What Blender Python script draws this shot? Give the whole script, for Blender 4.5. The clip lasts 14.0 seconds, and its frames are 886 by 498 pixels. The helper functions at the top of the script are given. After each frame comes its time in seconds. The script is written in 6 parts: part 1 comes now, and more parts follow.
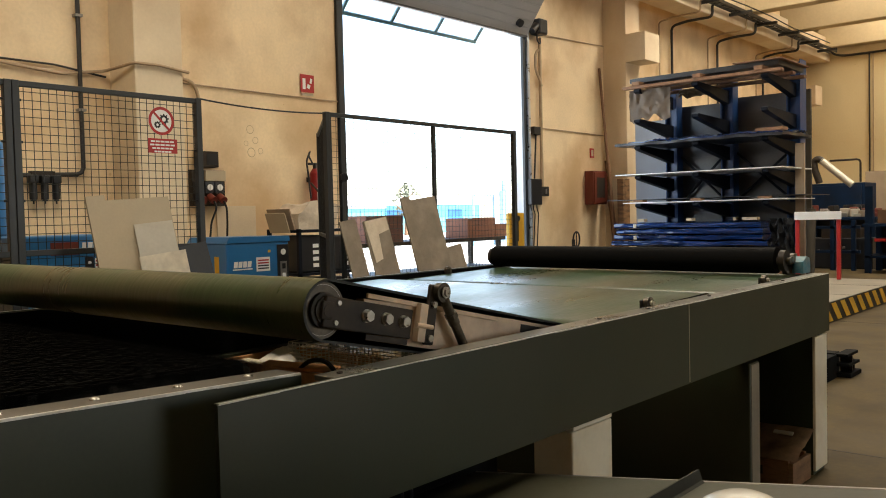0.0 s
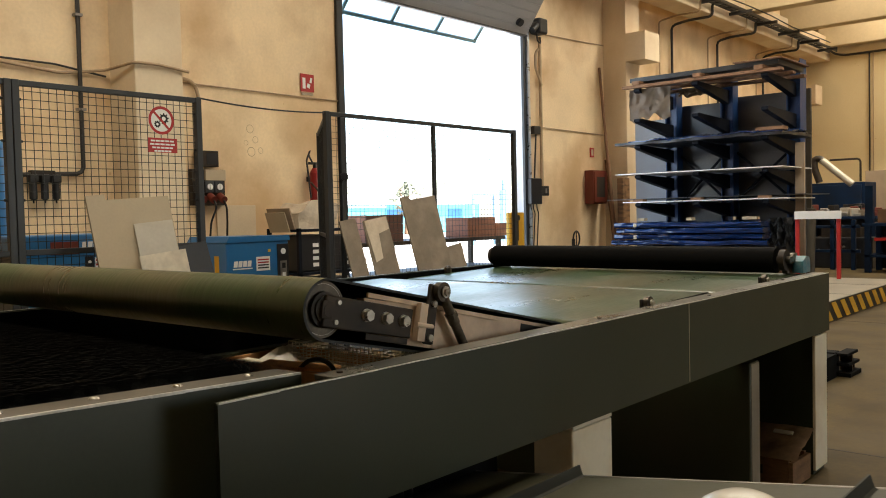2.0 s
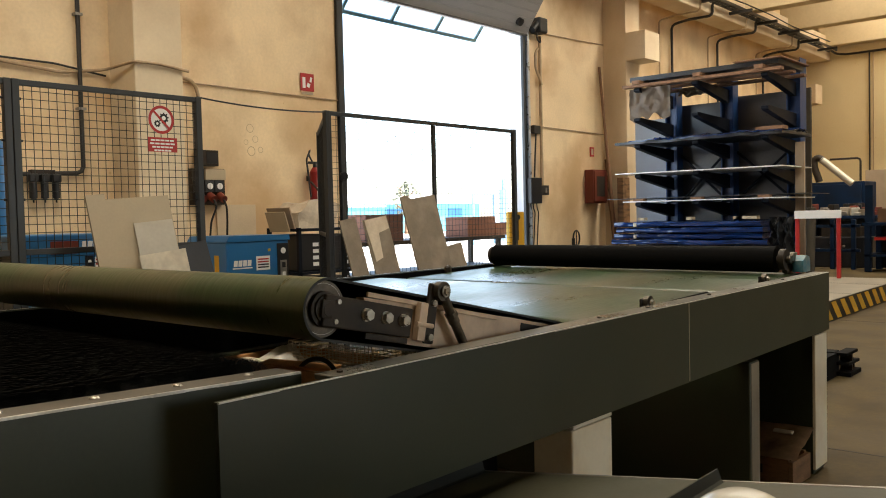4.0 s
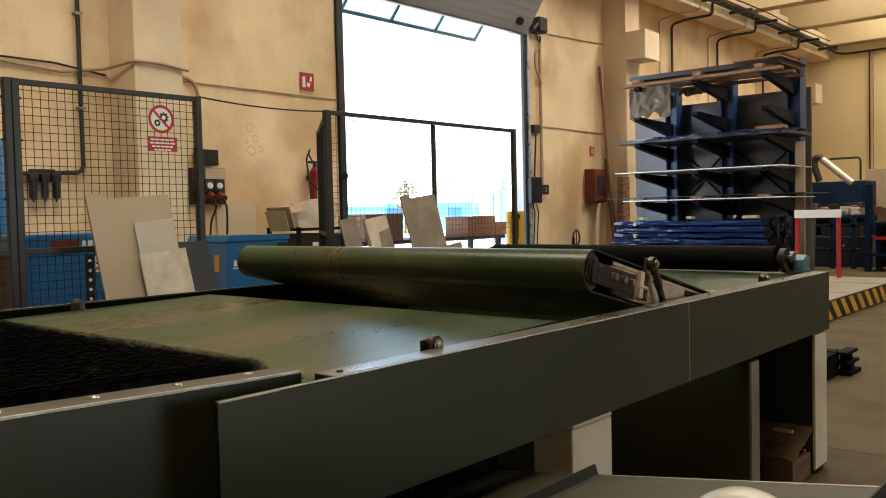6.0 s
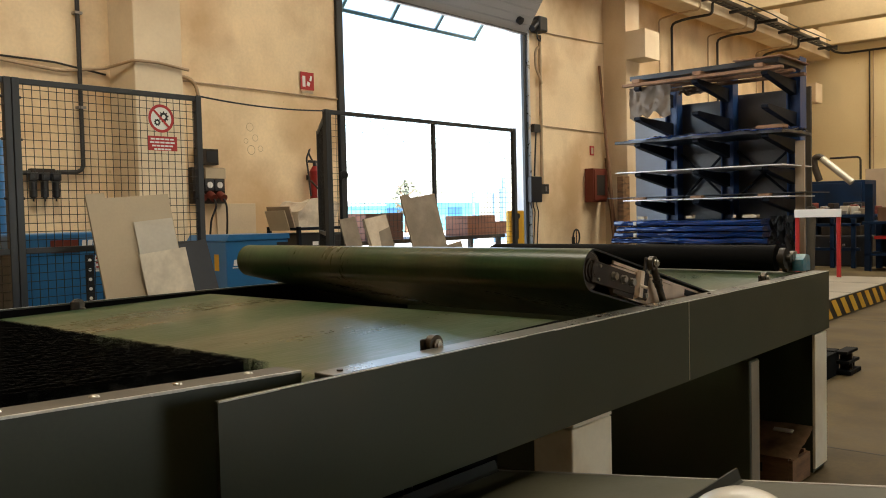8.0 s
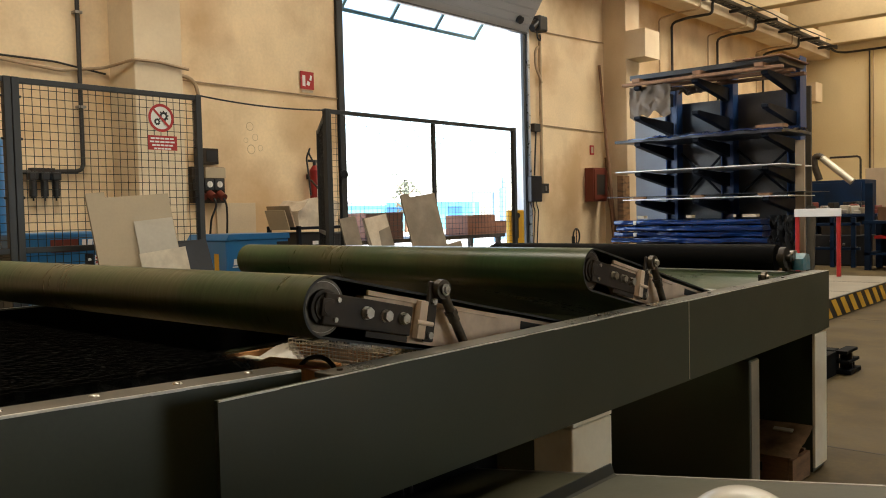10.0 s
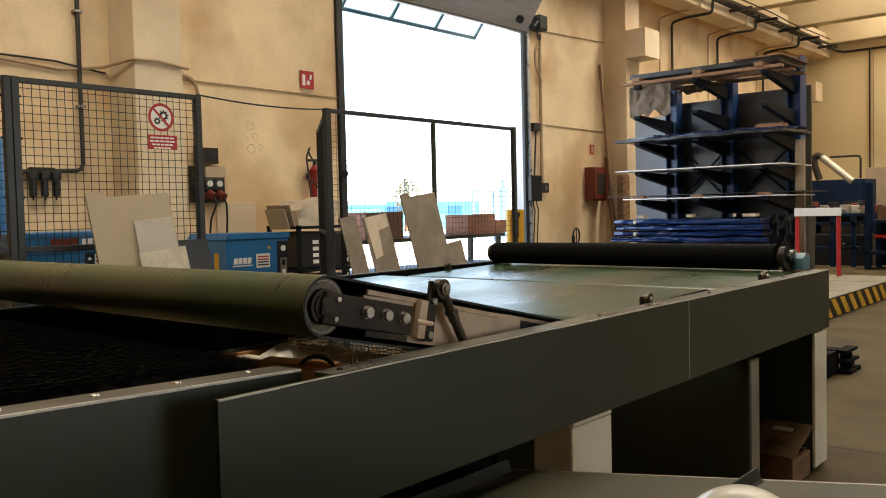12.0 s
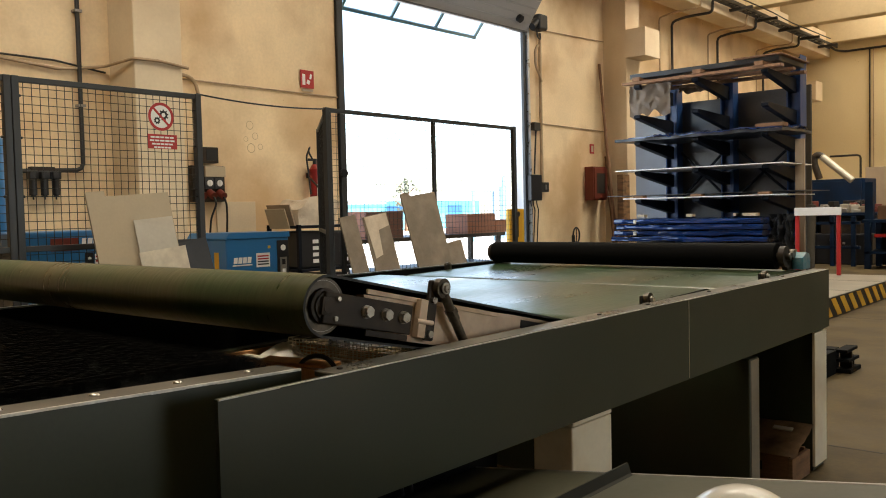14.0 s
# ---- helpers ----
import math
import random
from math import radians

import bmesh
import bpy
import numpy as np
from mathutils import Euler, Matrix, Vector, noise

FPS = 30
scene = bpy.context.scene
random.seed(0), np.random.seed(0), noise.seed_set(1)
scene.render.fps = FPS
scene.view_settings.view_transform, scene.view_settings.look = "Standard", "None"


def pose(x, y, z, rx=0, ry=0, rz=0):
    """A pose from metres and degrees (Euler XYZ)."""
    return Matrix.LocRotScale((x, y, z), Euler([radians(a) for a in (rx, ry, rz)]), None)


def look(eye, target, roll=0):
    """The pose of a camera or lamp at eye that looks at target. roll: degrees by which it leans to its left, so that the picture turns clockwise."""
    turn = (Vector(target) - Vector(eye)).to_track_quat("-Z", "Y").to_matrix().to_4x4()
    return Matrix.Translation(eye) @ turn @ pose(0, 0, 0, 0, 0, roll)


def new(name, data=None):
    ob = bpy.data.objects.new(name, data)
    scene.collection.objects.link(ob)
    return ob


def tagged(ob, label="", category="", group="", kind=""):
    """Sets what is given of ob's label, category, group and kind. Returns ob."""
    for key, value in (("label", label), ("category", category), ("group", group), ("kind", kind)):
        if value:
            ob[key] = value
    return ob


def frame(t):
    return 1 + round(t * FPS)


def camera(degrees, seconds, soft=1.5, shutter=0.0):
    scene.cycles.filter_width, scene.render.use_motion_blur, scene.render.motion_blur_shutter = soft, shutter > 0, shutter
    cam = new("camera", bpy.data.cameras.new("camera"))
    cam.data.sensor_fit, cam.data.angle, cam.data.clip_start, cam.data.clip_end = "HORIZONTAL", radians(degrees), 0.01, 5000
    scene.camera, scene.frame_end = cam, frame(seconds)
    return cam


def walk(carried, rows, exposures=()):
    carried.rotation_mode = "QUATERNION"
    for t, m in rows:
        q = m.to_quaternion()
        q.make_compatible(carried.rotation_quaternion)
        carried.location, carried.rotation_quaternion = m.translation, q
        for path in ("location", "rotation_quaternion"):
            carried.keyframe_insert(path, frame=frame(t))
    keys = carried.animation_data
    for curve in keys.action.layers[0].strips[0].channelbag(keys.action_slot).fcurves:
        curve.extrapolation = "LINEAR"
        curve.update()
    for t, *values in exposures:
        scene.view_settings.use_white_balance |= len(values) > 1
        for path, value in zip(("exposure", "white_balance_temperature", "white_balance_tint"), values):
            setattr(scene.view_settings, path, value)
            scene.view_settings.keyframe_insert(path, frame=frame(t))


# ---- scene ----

# ------------------------------------------------------------------ camera
cam = camera(55.27, 14.0, soft=1.0, shutter=0.6)


def tilt_pose(t):
    """Hand-steadied camera that sinks its gaze very slowly."""
    yaw, roll = radians(40.887), radians(-1.3577)
    pitch = radians(2.224 + 0.285 * t / 14.0)
    f = Vector((math.cos(yaw) * math.cos(pitch), math.sin(yaw) * math.cos(pitch), -math.sin(pitch)))
    r = Vector((math.sin(yaw), -math.cos(yaw), 0.0))
    u = r.cross(f)
    c, s = math.cos(roll), math.sin(roll)
    r2, u2 = c * r + s * u, -s * r + c * u
    m = Matrix((r2, u2, -f)).transposed().to_4x4()
    m.translation = (0.0, 0.0, 1.1)
    return m


CAMERA_ROWS = [(t, tilt_pose(t)) for t in (0.0, 3.5, 7.0, 10.5, 14.0)]
walk(cam, CAMERA_ROWS)

# ------------------------------------------------------------------ light
scene.view_settings.exposure = 2.35
world = bpy.data.worlds.new("sky")
scene.world = world
world.use_nodes = True
wn = world.node_tree.nodes
sky = wn.new("ShaderNodeTexSky")
sky.sky_type = "NISHITA"
sky.sun_disc = False
sky.sun_elevation, sky.sun_rotation = radians(69), radians(200)
sky.dust_density, sky.air_density, sky.ozone_density = 1.2, 1.0, 0.8
wn["Background"].inputs[1].default_value = 0.15
world.node_tree.links.new(sky.outputs[0], wn["Background"].inputs[0])

sun = new("sun", bpy.data.lights.new("sun", "SUN"))
sun.data.energy, sun.data.angle, sun.data.color = 5.0, radians(0.5), (1.0, 0.95, 0.87)
sun.matrix_world = look((-2, -6, 17), (0, 0, 0))


def area_light(name, x, y, z, sx, sy, watts, colour, target):
    lamp = new(name, bpy.data.lights.new(name, "AREA"))
    lamp.data.shape, lamp.data.size, lamp.data.size_y = "RECTANGLE", sx, sy
    lamp.data.energy, lamp.data.color = watts, colour
    lamp.matrix_world = look((x, y, z), target)
    return lamp


# added fill lamps under the closed roof, and sky light in the doorway
ROOF_Z = 7.0
for x, watts in ((1.5, 70), (8.5, 76), (15.5, 112), (20.05, 36), (22.9, 54)):
    area_light("roof_light_lamp", x, 2.9, ROOF_Z - 0.05, 1.6, 6.4, watts, (1.0, 0.90, 0.74), (x, 2.9, 0))
area_light("doorway_lamp", 9.3, 8.03, 1.95, 3.8, 3.6, 15, (0.76, 0.89, 1.0), (9.3, 0, 1.6))


# added fill lamp, in a gateway made up behind the camera
area_light("gateway_lamp", 8.0, -11.98, 2.0, 5.6, 3.6, 20, (1.0, 0.93, 0.78), (8.0, 0.0, 1.2))


# ------------------------------------------------------------------ materials
def mat(name, colour, rough=0.5, metal=0.0, vary=0.15, scale=8.0, bump=0.1, fine=60.0, stain=None, stain_amount=0.4, stain_scale=1.5,
        spec=0.5, stretch=(1, 1, 1), rough_vary=0.15, coords="Object", streak=None, bump_dist=0.004, specks=None):
    m = bpy.data.materials.new(name)
    m.use_nodes = True
    n, l = m.node_tree.nodes, m.node_tree.links
    b = n["Principled BSDF"]
    b.inputs["Metallic"].default_value = metal
    b.inputs["Specular IOR Level"].default_value = spec
    tc, mp = n.new("ShaderNodeTexCoord"), n.new("ShaderNodeMapping")
    mp.inputs["Scale"].default_value = stretch
    l.new(tc.outputs[coords], mp.inputs[0])

    def noise_tex(sc, detail=5.0):
        t = n.new("ShaderNodeTexNoise")
        t.inputs["Scale"].default_value, t.inputs["Detail"].default_value = sc, detail
        l.new(mp.outputs[0], t.inputs["Vector"])
        return t

    big, small = noise_tex(scale), noise_tex(fine, 3.0)
    mix = n.new("ShaderNodeMix")
    mix.data_type = "RGBA"
    c = Vector(colour)
    mix.inputs[6].default_value = (*(c * (1 - vary)), 1)
    mix.inputs[7].default_value = (*[min(1.0, v) for v in c * (1 + vary)], 1)
    add = n.new("ShaderNodeMath")
    add.operation = "MULTIPLY_ADD"
    add.inputs[1].default_value = 0.35
    l.new(small.outputs[0], add.inputs[0])
    sub = n.new("ShaderNodeMath")
    sub.operation = "MULTIPLY"
    sub.inputs[1].default_value = 0.65
    l.new(big.outputs[0], sub.inputs[0])
    l.new(sub.outputs[0], add.inputs[2])
    spread = n.new("ShaderNodeMapRange")
    spread.inputs[1].default_value, spread.inputs[2].default_value = 0.3, 0.7
    l.new(add.outputs[0], spread.inputs[0])
    l.new(spread.outputs[0], mix.inputs[0])
    out = mix.outputs[2]
    if stain:
        st = noise_tex(stain_scale, 8.0)
        rmp = n.new("ShaderNodeMapRange")
        rmp.inputs[1].default_value, rmp.inputs[2].default_value = 0.45, 0.66
        rmp.inputs[4].default_value = stain_amount
        l.new(st.outputs[0], rmp.inputs[0])
        mix2 = n.new("ShaderNodeMix")
        mix2.data_type = "RGBA"
        l.new(rmp.outputs[0], mix2.inputs[0])
        l.new(out, mix2.inputs[6])
        mix2.inputs[7].default_value = (*stain, 1)
        out = mix2.outputs[2]
    if streak:
        mp2 = n.new("ShaderNodeMapping")
        mp2.inputs["Scale"].default_value = (1.0, 1.0, 0.45)
        l.new(tc.outputs[coords], mp2.inputs[0])
        t3 = n.new("ShaderNodeTexNoise")
        t3.inputs["Scale"].default_value, t3.inputs["Detail"].default_value, t3.inputs["Distortion"].default_value = 1.3, 9.0, 0.25
        l.new(mp2.outputs[0], t3.inputs["Vector"])
        r3 = n.new("ShaderNodeMapRange")
        r3.inputs[1].default_value, r3.inputs[2].default_value, r3.inputs[4].default_value = 0.48, 0.74, 0.45
        l.new(t3.outputs[0], r3.inputs[0])
        mix3 = n.new("ShaderNodeMix")
        mix3.data_type = "RGBA"
        l.new(r3.outputs[0], mix3.inputs[0])
        l.new(out, mix3.inputs[6])
        mix3.inputs[7].default_value = (*streak, 1)
        out = mix3.outputs[2]
    if specks:
        # scattered chips and small marks of their own shape
        vo, pick = n.new("ShaderNodeTexVoronoi"), noise_tex(2.1, 2.0)
        vo.inputs["Scale"].default_value = 7.0
        l.new(mp.outputs[0], vo.inputs["Vector"])
        size = n.new("ShaderNodeMapRange")
        size.inputs[1].default_value, size.inputs[2].default_value, size.inputs[3].default_value, size.inputs[4].default_value = 0.50, 0.75, 0.0, 0.16
        l.new(pick.outputs[0], size.inputs[0])
        less = n.new("ShaderNodeMath")
        less.operation = "LESS_THAN"
        l.new(vo.outputs["Distance"], less.inputs[0])
        l.new(size.outputs[0], less.inputs[1])
        half = n.new("ShaderNodeMath")
        half.operation = "MULTIPLY"
        half.inputs[1].default_value = 0.45
        l.new(less.outputs[0], half.inputs[0])
        mix4 = n.new("ShaderNodeMix")
        mix4.data_type = "RGBA"
        l.new(half.outputs[0], mix4.inputs[0])
        l.new(out, mix4.inputs[6])
        mix4.inputs[7].default_value = (*specks, 1)
        out = mix4.outputs[2]
    l.new(out, b.inputs["Base Color"])
    rr = n.new("ShaderNodeMapRange")
    rr.inputs[3].default_value, rr.inputs[4].default_value = max(0.03, rough - rough_vary), min(1.0, rough + rough_vary)
    l.new(add.outputs[0], rr.inputs[0])
    l.new(rr.outputs[0], b.inputs["Roughness"])
    if bump:
        bp = n.new("ShaderNodeBump")
        bp.inputs["Strength"].default_value, bp.inputs["Distance"].default_value = bump, bump_dist
        l.new(add.outputs[0], bp.inputs["Height"])
        l.new(bp.outputs[0], b.inputs["Normal"])
    return m


def glass(name):
    m = bpy.data.materials.new(name)
    m.use_nodes = True
    b = m.node_tree.nodes["Principled BSDF"]
    b.inputs["Transmission Weight"].default_value, b.inputs["Roughness"].default_value = 1.0, 0.05
    b.inputs["Base Color"].default_value = (0.92, 0.98, 0.96, 1)
    return m


M_WALL = mat("wall_paint", (0.84, 0.66, 0.42), 0.75, vary=0.13, scale=1.4, bump=0.2, fine=30, stain=(0.52, 0.32, 0.15), stain_amount=0.75, stain_scale=0.9, streak=(0.50, 0.33, 0.16), specks=(0.50, 0.32, 0.17))
M_CONCRETE = mat("painted_concrete", (0.72, 0.60, 0.42), 0.8, vary=0.08, scale=1.2, bump=0.15, fine=30, stain=(0.46, 0.28, 0.13), stain_amount=0.45, stain_scale=0.7, streak=(0.55, 0.38, 0.2))
M_FLOOR = mat("concrete_floor", (0.090, 0.066, 0.031), 0.7, spec=0.12, vary=0.36, scale=3.2, bump=0.25, fine=36, stain=(0.038, 0.027, 0.014), stain_amount=0.6, stain_scale=1.7, streak=(0.140, 0.108, 0.062), rough_vary=0.2)
M_JOINT = mat("floor_joint_dirt", (0.05, 0.04, 0.03), 0.9, vary=0.3, scale=4)
M_YARD = mat("yard_concrete", (0.62, 0.61, 0.58), 0.85, vary=0.1, scale=0.5, fine=20)
M_CEIL = mat("ceiling_concrete", (0.60, 0.48, 0.29), 0.85, vary=0.1, scale=0.8, fine=20, stain=(0.42, 0.31, 0.17), stain_amount=0.5, stain_scale=0.6)
M_ENDWALL = mat("yellowed_wall_paint", (0.74, 0.61, 0.36), 0.8, vary=0.08, scale=1.0, bump=0.15, fine=30, stain=(0.56, 0.42, 0.21), stain_amount=0.5, stain_scale=0.5, specks=(0.45, 0.30, 0.16))
M_EXTRED = mat("fire_red_enamel", (0.25, 0.014, 0.012), 0.35, vary=0.1, scale=6)
M_GREEN = mat("grey_green_machine_paint", (0.029, 0.036, 0.0160), 0.42, spec=0.48, vary=0.2, scale=3, bump=0.06, fine=120, stain=(0.044, 0.044, 0.024), stain_amount=0.55, stain_scale=2.2)
# bare worn metal; the pale base also paints in the edges' white highlight
M_WORN = mat("worn_edge_metal", (0.62, 0.60, 0.55), 0.4, metal=0.25, vary=0.3, scale=30, fine=160)
M_BELT = mat("green_conveyor_belt", (0.024, 0.055, 0.018), 0.33, vary=0.40, scale=3.6, bump=0.36, fine=70, stain=(0.120, 0.088, 0.046), stain_amount=0.72, stain_scale=2.1, stretch=(0.22, 1.0, 0.22), rough_vary=0.24, spec=0.45, bump_dist=0.007)
M_BELTEDGE = mat("black_rubber_edge", (0.009, 0.009, 0.008), 0.6, vary=0.2, scale=20)
M_BLACKRUB = mat("black_rubber", (0.003, 0.003, 0.003), 0.8, spec=0.1, vary=0.3, scale=12, fine=140)
M_BRISTLE = mat("black_bristle", (0.0035, 0.0035, 0.003), 0.6, spec=0.08, vary=0.3, scale=40, bump=0)
M_CREAM = mat("cream_machine_paint", (0.80, 0.74, 0.57), 0.42, vary=0.06, scale=5, fine=80, stain=(0.55, 0.42, 0.25), stain_amount=0.35, stain_scale=7)
M_STEEL = mat("dull_steel", (0.32, 0.30, 0.27), 0.38, metal=0.85, vary=0.2, scale=25, fine=120)
M_RUSTCREAM = mat("rust_stained_cream_paint", (0.76, 0.60, 0.44), 0.5, vary=0.12, scale=7, fine=80, stain=(0.32, 0.16, 0.07), stain_amount=0.5, stain_scale=9)
M_LID = mat("torn_brown_cardboard", (0.26, 0.165, 0.088), 0.85, vary=0.3, scale=9, fine=50, bump=0.5, stain=(0.07, 0.042, 0.024), stain_amount=0.7, stain_scale=11)
M_BAG = mat("milky_plastic_bag", (0.66, 0.60, 0.50), 0.35, vary=0.15, scale=9, fine=40, bump=0.5)
M_BOLT = mat("zinc_bolt", (0.46, 0.44, 0.39), 0.3, metal=0.9, vary=0.25, scale=60, bump=0)
M_DARKSTEEL = mat("dark_oxide_steel", (0.027, 0.020, 0.014), 0.5, spec=0.25, vary=0.3, scale=20, stain=(0.085, 0.058, 0.034), stain_amount=0.35, stain_scale=12)
M_GREYPOST = mat("weathered_grey_wood", (0.072, 0.061, 0.042), 0.8, vary=0.25, scale=5, stain=(0.04, 0.034, 0.024), stain_amount=0.5, stain_scale=4)
M_GREASY = mat("greasy_dark_steel", (0.105, 0.088, 0.066), 0.34, metal=0.6, vary=0.35, scale=30, fine=120, stain=(0.03, 0.024, 0.017), stain_amount=0.7, stain_scale=20)
M_DUSTFLANGE = mat("dusty_brown_flange", (0.085, 0.074, 0.055), 0.5, vary=0.25, scale=9, fine=80, stain=(0.16, 0.13, 0.09), stain_amount=0.5, stain_scale=7)
M_FENCE = mat("fence_grey_paint", (0.02, 0.023, 0.025), 0.45, vary=0.15, scale=8)
M_WIRE = mat("fence_wire", (0.010, 0.011, 0.010), 0.5, vary=0.1, scale=30, bump=0)
M_PIPE = mat("dark_pipe", (0.022, 0.019, 0.016), 0.5, vary=0.2, scale=10)
M_WALLBOARD = mat("wall_coloured_board", (0.62, 0.50, 0.34), 0.6, vary=0.1, scale=3)
M_PIPEWALL = mat("painted_pipe", (0.42, 0.30, 0.18), 0.6, vary=0.2, scale=10)
M_BLUE = mat("blue_enamel", (0.02, 0.14, 0.34), 0.35, vary=0.1, scale=3, fine=90, bump=0.03)
M_RACKBLUE = mat("rack_blue_paint", (0.008, 0.040, 0.14), 0.40, vary=0.2, scale=6)
M_RACKDARK = mat("rack_arm_paint", (0.006, 0.008, 0.014), 0.5, spec=0.15, vary=0.2, scale=6)
M_RED = mat("red_enamel", (0.40, 0.02, 0.018), 0.4, vary=0.12, scale=6)
M_BENCH = mat("dark_blue_bench_paint", (0.004, 0.020, 0.058), 0.55, vary=0.35, scale=6, spec=0.2, stain=(0.007, 0.008, 0.010), stain_amount=0.6, stain_scale=3)
M_OLDWOOD = mat("old_grimy_wood", (0.23, 0.12, 0.052), 0.8, vary=0.4, scale=8, fine=60, stain=(0.05, 0.03, 0.016), stain_amount=0.7, stain_scale=7, stretch=(1, 0.5, 2.5), bump=0.4)
M_DARKRED = mat("dull_red_cabinet", (0.15, 0.028, 0.016), 0.45, vary=0.15, scale=6)
M_WHITE = mat("white_paint", (0.78, 0.78, 0.76), 0.45, vary=0.04, scale=6)
M_YELLOW = mat("yellow_paint", (0.62, 0.34, 0.02), 0.5, vary=0.12, scale=8)
M_BLACK = mat("black_plastic", (0.008, 0.008, 0.009), 0.45, vary=0.2, scale=20)
M_CARD = mat("cardboard", (0.36, 0.27, 0.18), 0.85, vary=0.12, scale=5, fine=70, stain=(0.25, 0.17, 0.1), stain_amount=0.3, stain_scale=4)
# backlit shade of the gate boards is put into this brown base
M_DARKBOARD = mat("dull_brown_board", (0.20, 0.16, 0.115), 0.7, vary=0.2, scale=6, fine=60, stain=(0.36, 0.30, 0.22), stain_amount=0.55, stain_scale=4)
M_SHEET2 = mat("pale_galvanised_sheet", (0.66, 0.60, 0.47), 0.4, metal=0.2, vary=0.16, scale=7, fine=40, stain=(0.40, 0.34, 0.26), stain_amount=0.6, stain_scale=6)
M_BOARD = mat("grey_board", (0.46, 0.38, 0.26), 0.6, vary=0.08, scale=3, fine=60, stain=(0.28, 0.24, 0.18), stain_amount=0.3, stain_scale=3)
M_SHEET = mat("galvanised_sheet", (0.50, 0.46, 0.38), 0.42, metal=0.35, vary=0.12, scale=6, fine=40, stain=(0.62, 0.58, 0.48), stain_amount=0.5, stain_scale=4)
M_PANEL = mat("grey_panel_paint", (0.090, 0.091, 0.095), 0.33, metal=0.15, vary=0.18, scale=2, fine=30, stain=(0.12, 0.12, 0.125), stain_amount=0.5, stain_scale=1.4)
M_GREYSHEET = mat("grey_sheet_steel", (0.05, 0.054, 0.06), 0.34, metal=0.4, vary=0.12, scale=2, fine=30)
M_PALESHEET = mat("pale_blue_grey_sheet", (0.29, 0.33, 0.39), 0.45, vary=0.1, scale=2, stain=(0.24, 0.26, 0.29), stain_amount=0.5, stain_scale=1.5)
M_WOOD = mat("rough_wood", (0.22, 0.115, 0.058), 0.75, vary=0.25, scale=6, fine=50, stretch=(1, 6, 1), stain=(0.12, 0.06, 0.03), stain_amount=0.5, stain_scale=3)
# near-white base stands for the light that the sheet edges catch
M_EDGEGLINT = mat("bare_bright_sheet", (0.80, 0.80, 0.78), 0.3, metal=0.1, vary=0.05, scale=4)
M_FILM = mat("clear_plastic_film", (0.27, 0.205, 0.145), 0.5, vary=0.16, scale=5, fine=16, bump=0.2, stain=(0.17, 0.13, 0.10), stain_amount=0.4, stain_scale=3)
M_BLUEFILM = mat("blue_plastic_wrap", (0.006, 0.028, 0.115), 0.16, vary=0.6, scale=4, fine=14, bump=0.25, rough_vary=0.08, bump_dist=0.010, spec=0.8, stretch=(1, 0.4, 2.0))
M_GREYDOOR = mat("door_panel_grey", (0.30, 0.29, 0.28), 0.5, vary=0.05, scale=3)
M_DOORFRAME = mat("green_window_frame", (0.06, 0.13, 0.13), 0.45, vary=0.1, scale=6)
M_ALU = mat("aluminium_track", (0.55, 0.6, 0.68), 0.3, metal=0.8, vary=0.1, scale=10)
M_PLATFORM = mat("worn_platform_plate", (0.225, 0.195, 0.14), 0.6, vary=0.25, scale=3, fine=50, stain=(0.13, 0.105, 0.07), stain_amount=0.55, stain_scale=2)
M_GLASS = glass("clear_glazing")
M_ORANGE = mat("orange_plywood", (0.62, 0.31, 0.12), 0.65, vary=0.18, scale=6, fine=60, stretch=(1, 5, 1), stain=(0.40, 0.19, 0.08), stain_amount=0.3, stain_scale=5)
M_CARTON = mat("dusty_white_carton", (0.62, 0.53, 0.41), 0.8, vary=0.14, scale=7, fine=60, bump=0.4, stain=(0.36, 0.26, 0.17), stain_amount=0.45, stain_scale=6)
M_RUB = mat("faint_wall_rub", (0.50, 0.37, 0.23), 0.7, vary=0.2, scale=12)
M_PAPER = mat("crumpled_paper", (0.70, 0.54, 0.36), 0.8, vary=0.2, scale=20, bump=0.6)
M_TURQ = mat("turquoise_paint", (0.10, 0.40, 0.48), 0.5, vary=0.25, scale=4)
M_YARDFRAME = mat("blue_grey_yard_paint", (0.16, 0.27, 0.38), 0.5, vary=0.15, scale=4)
M_COVER = mat("scuffed_blue_cover", (0.055, 0.19, 0.25), 0.5, vary=0.35, scale=18, stain=(0.30, 0.32, 0.29), stain_amount=0.5, stain_scale=22)
M_FLANGE = mat("rubbed_green_flange", (0.10, 0.10, 0.085), 0.30, metal=0.25, vary=0.25, scale=5, fine=90, stain=(0.28, 0.25, 0.2), stain_amount=0.6, stain_scale=6)
M_CRATEDARK = mat("dark_rusty_crate", (0.085, 0.036, 0.022), 0.7, vary=0.25, scale=6)
M_OUTBROWN = mat("rusty_crate", (0.22, 0.09, 0.05), 0.7, vary=0.2, scale=6)
M_LEAF = mat("leaves", (0.15, 0.16, 0.11), 0.6, vary=0.3, scale=6)


# ------------------------------------------------------------------ mesh helpers
def bm_new():
    return bmesh.new()


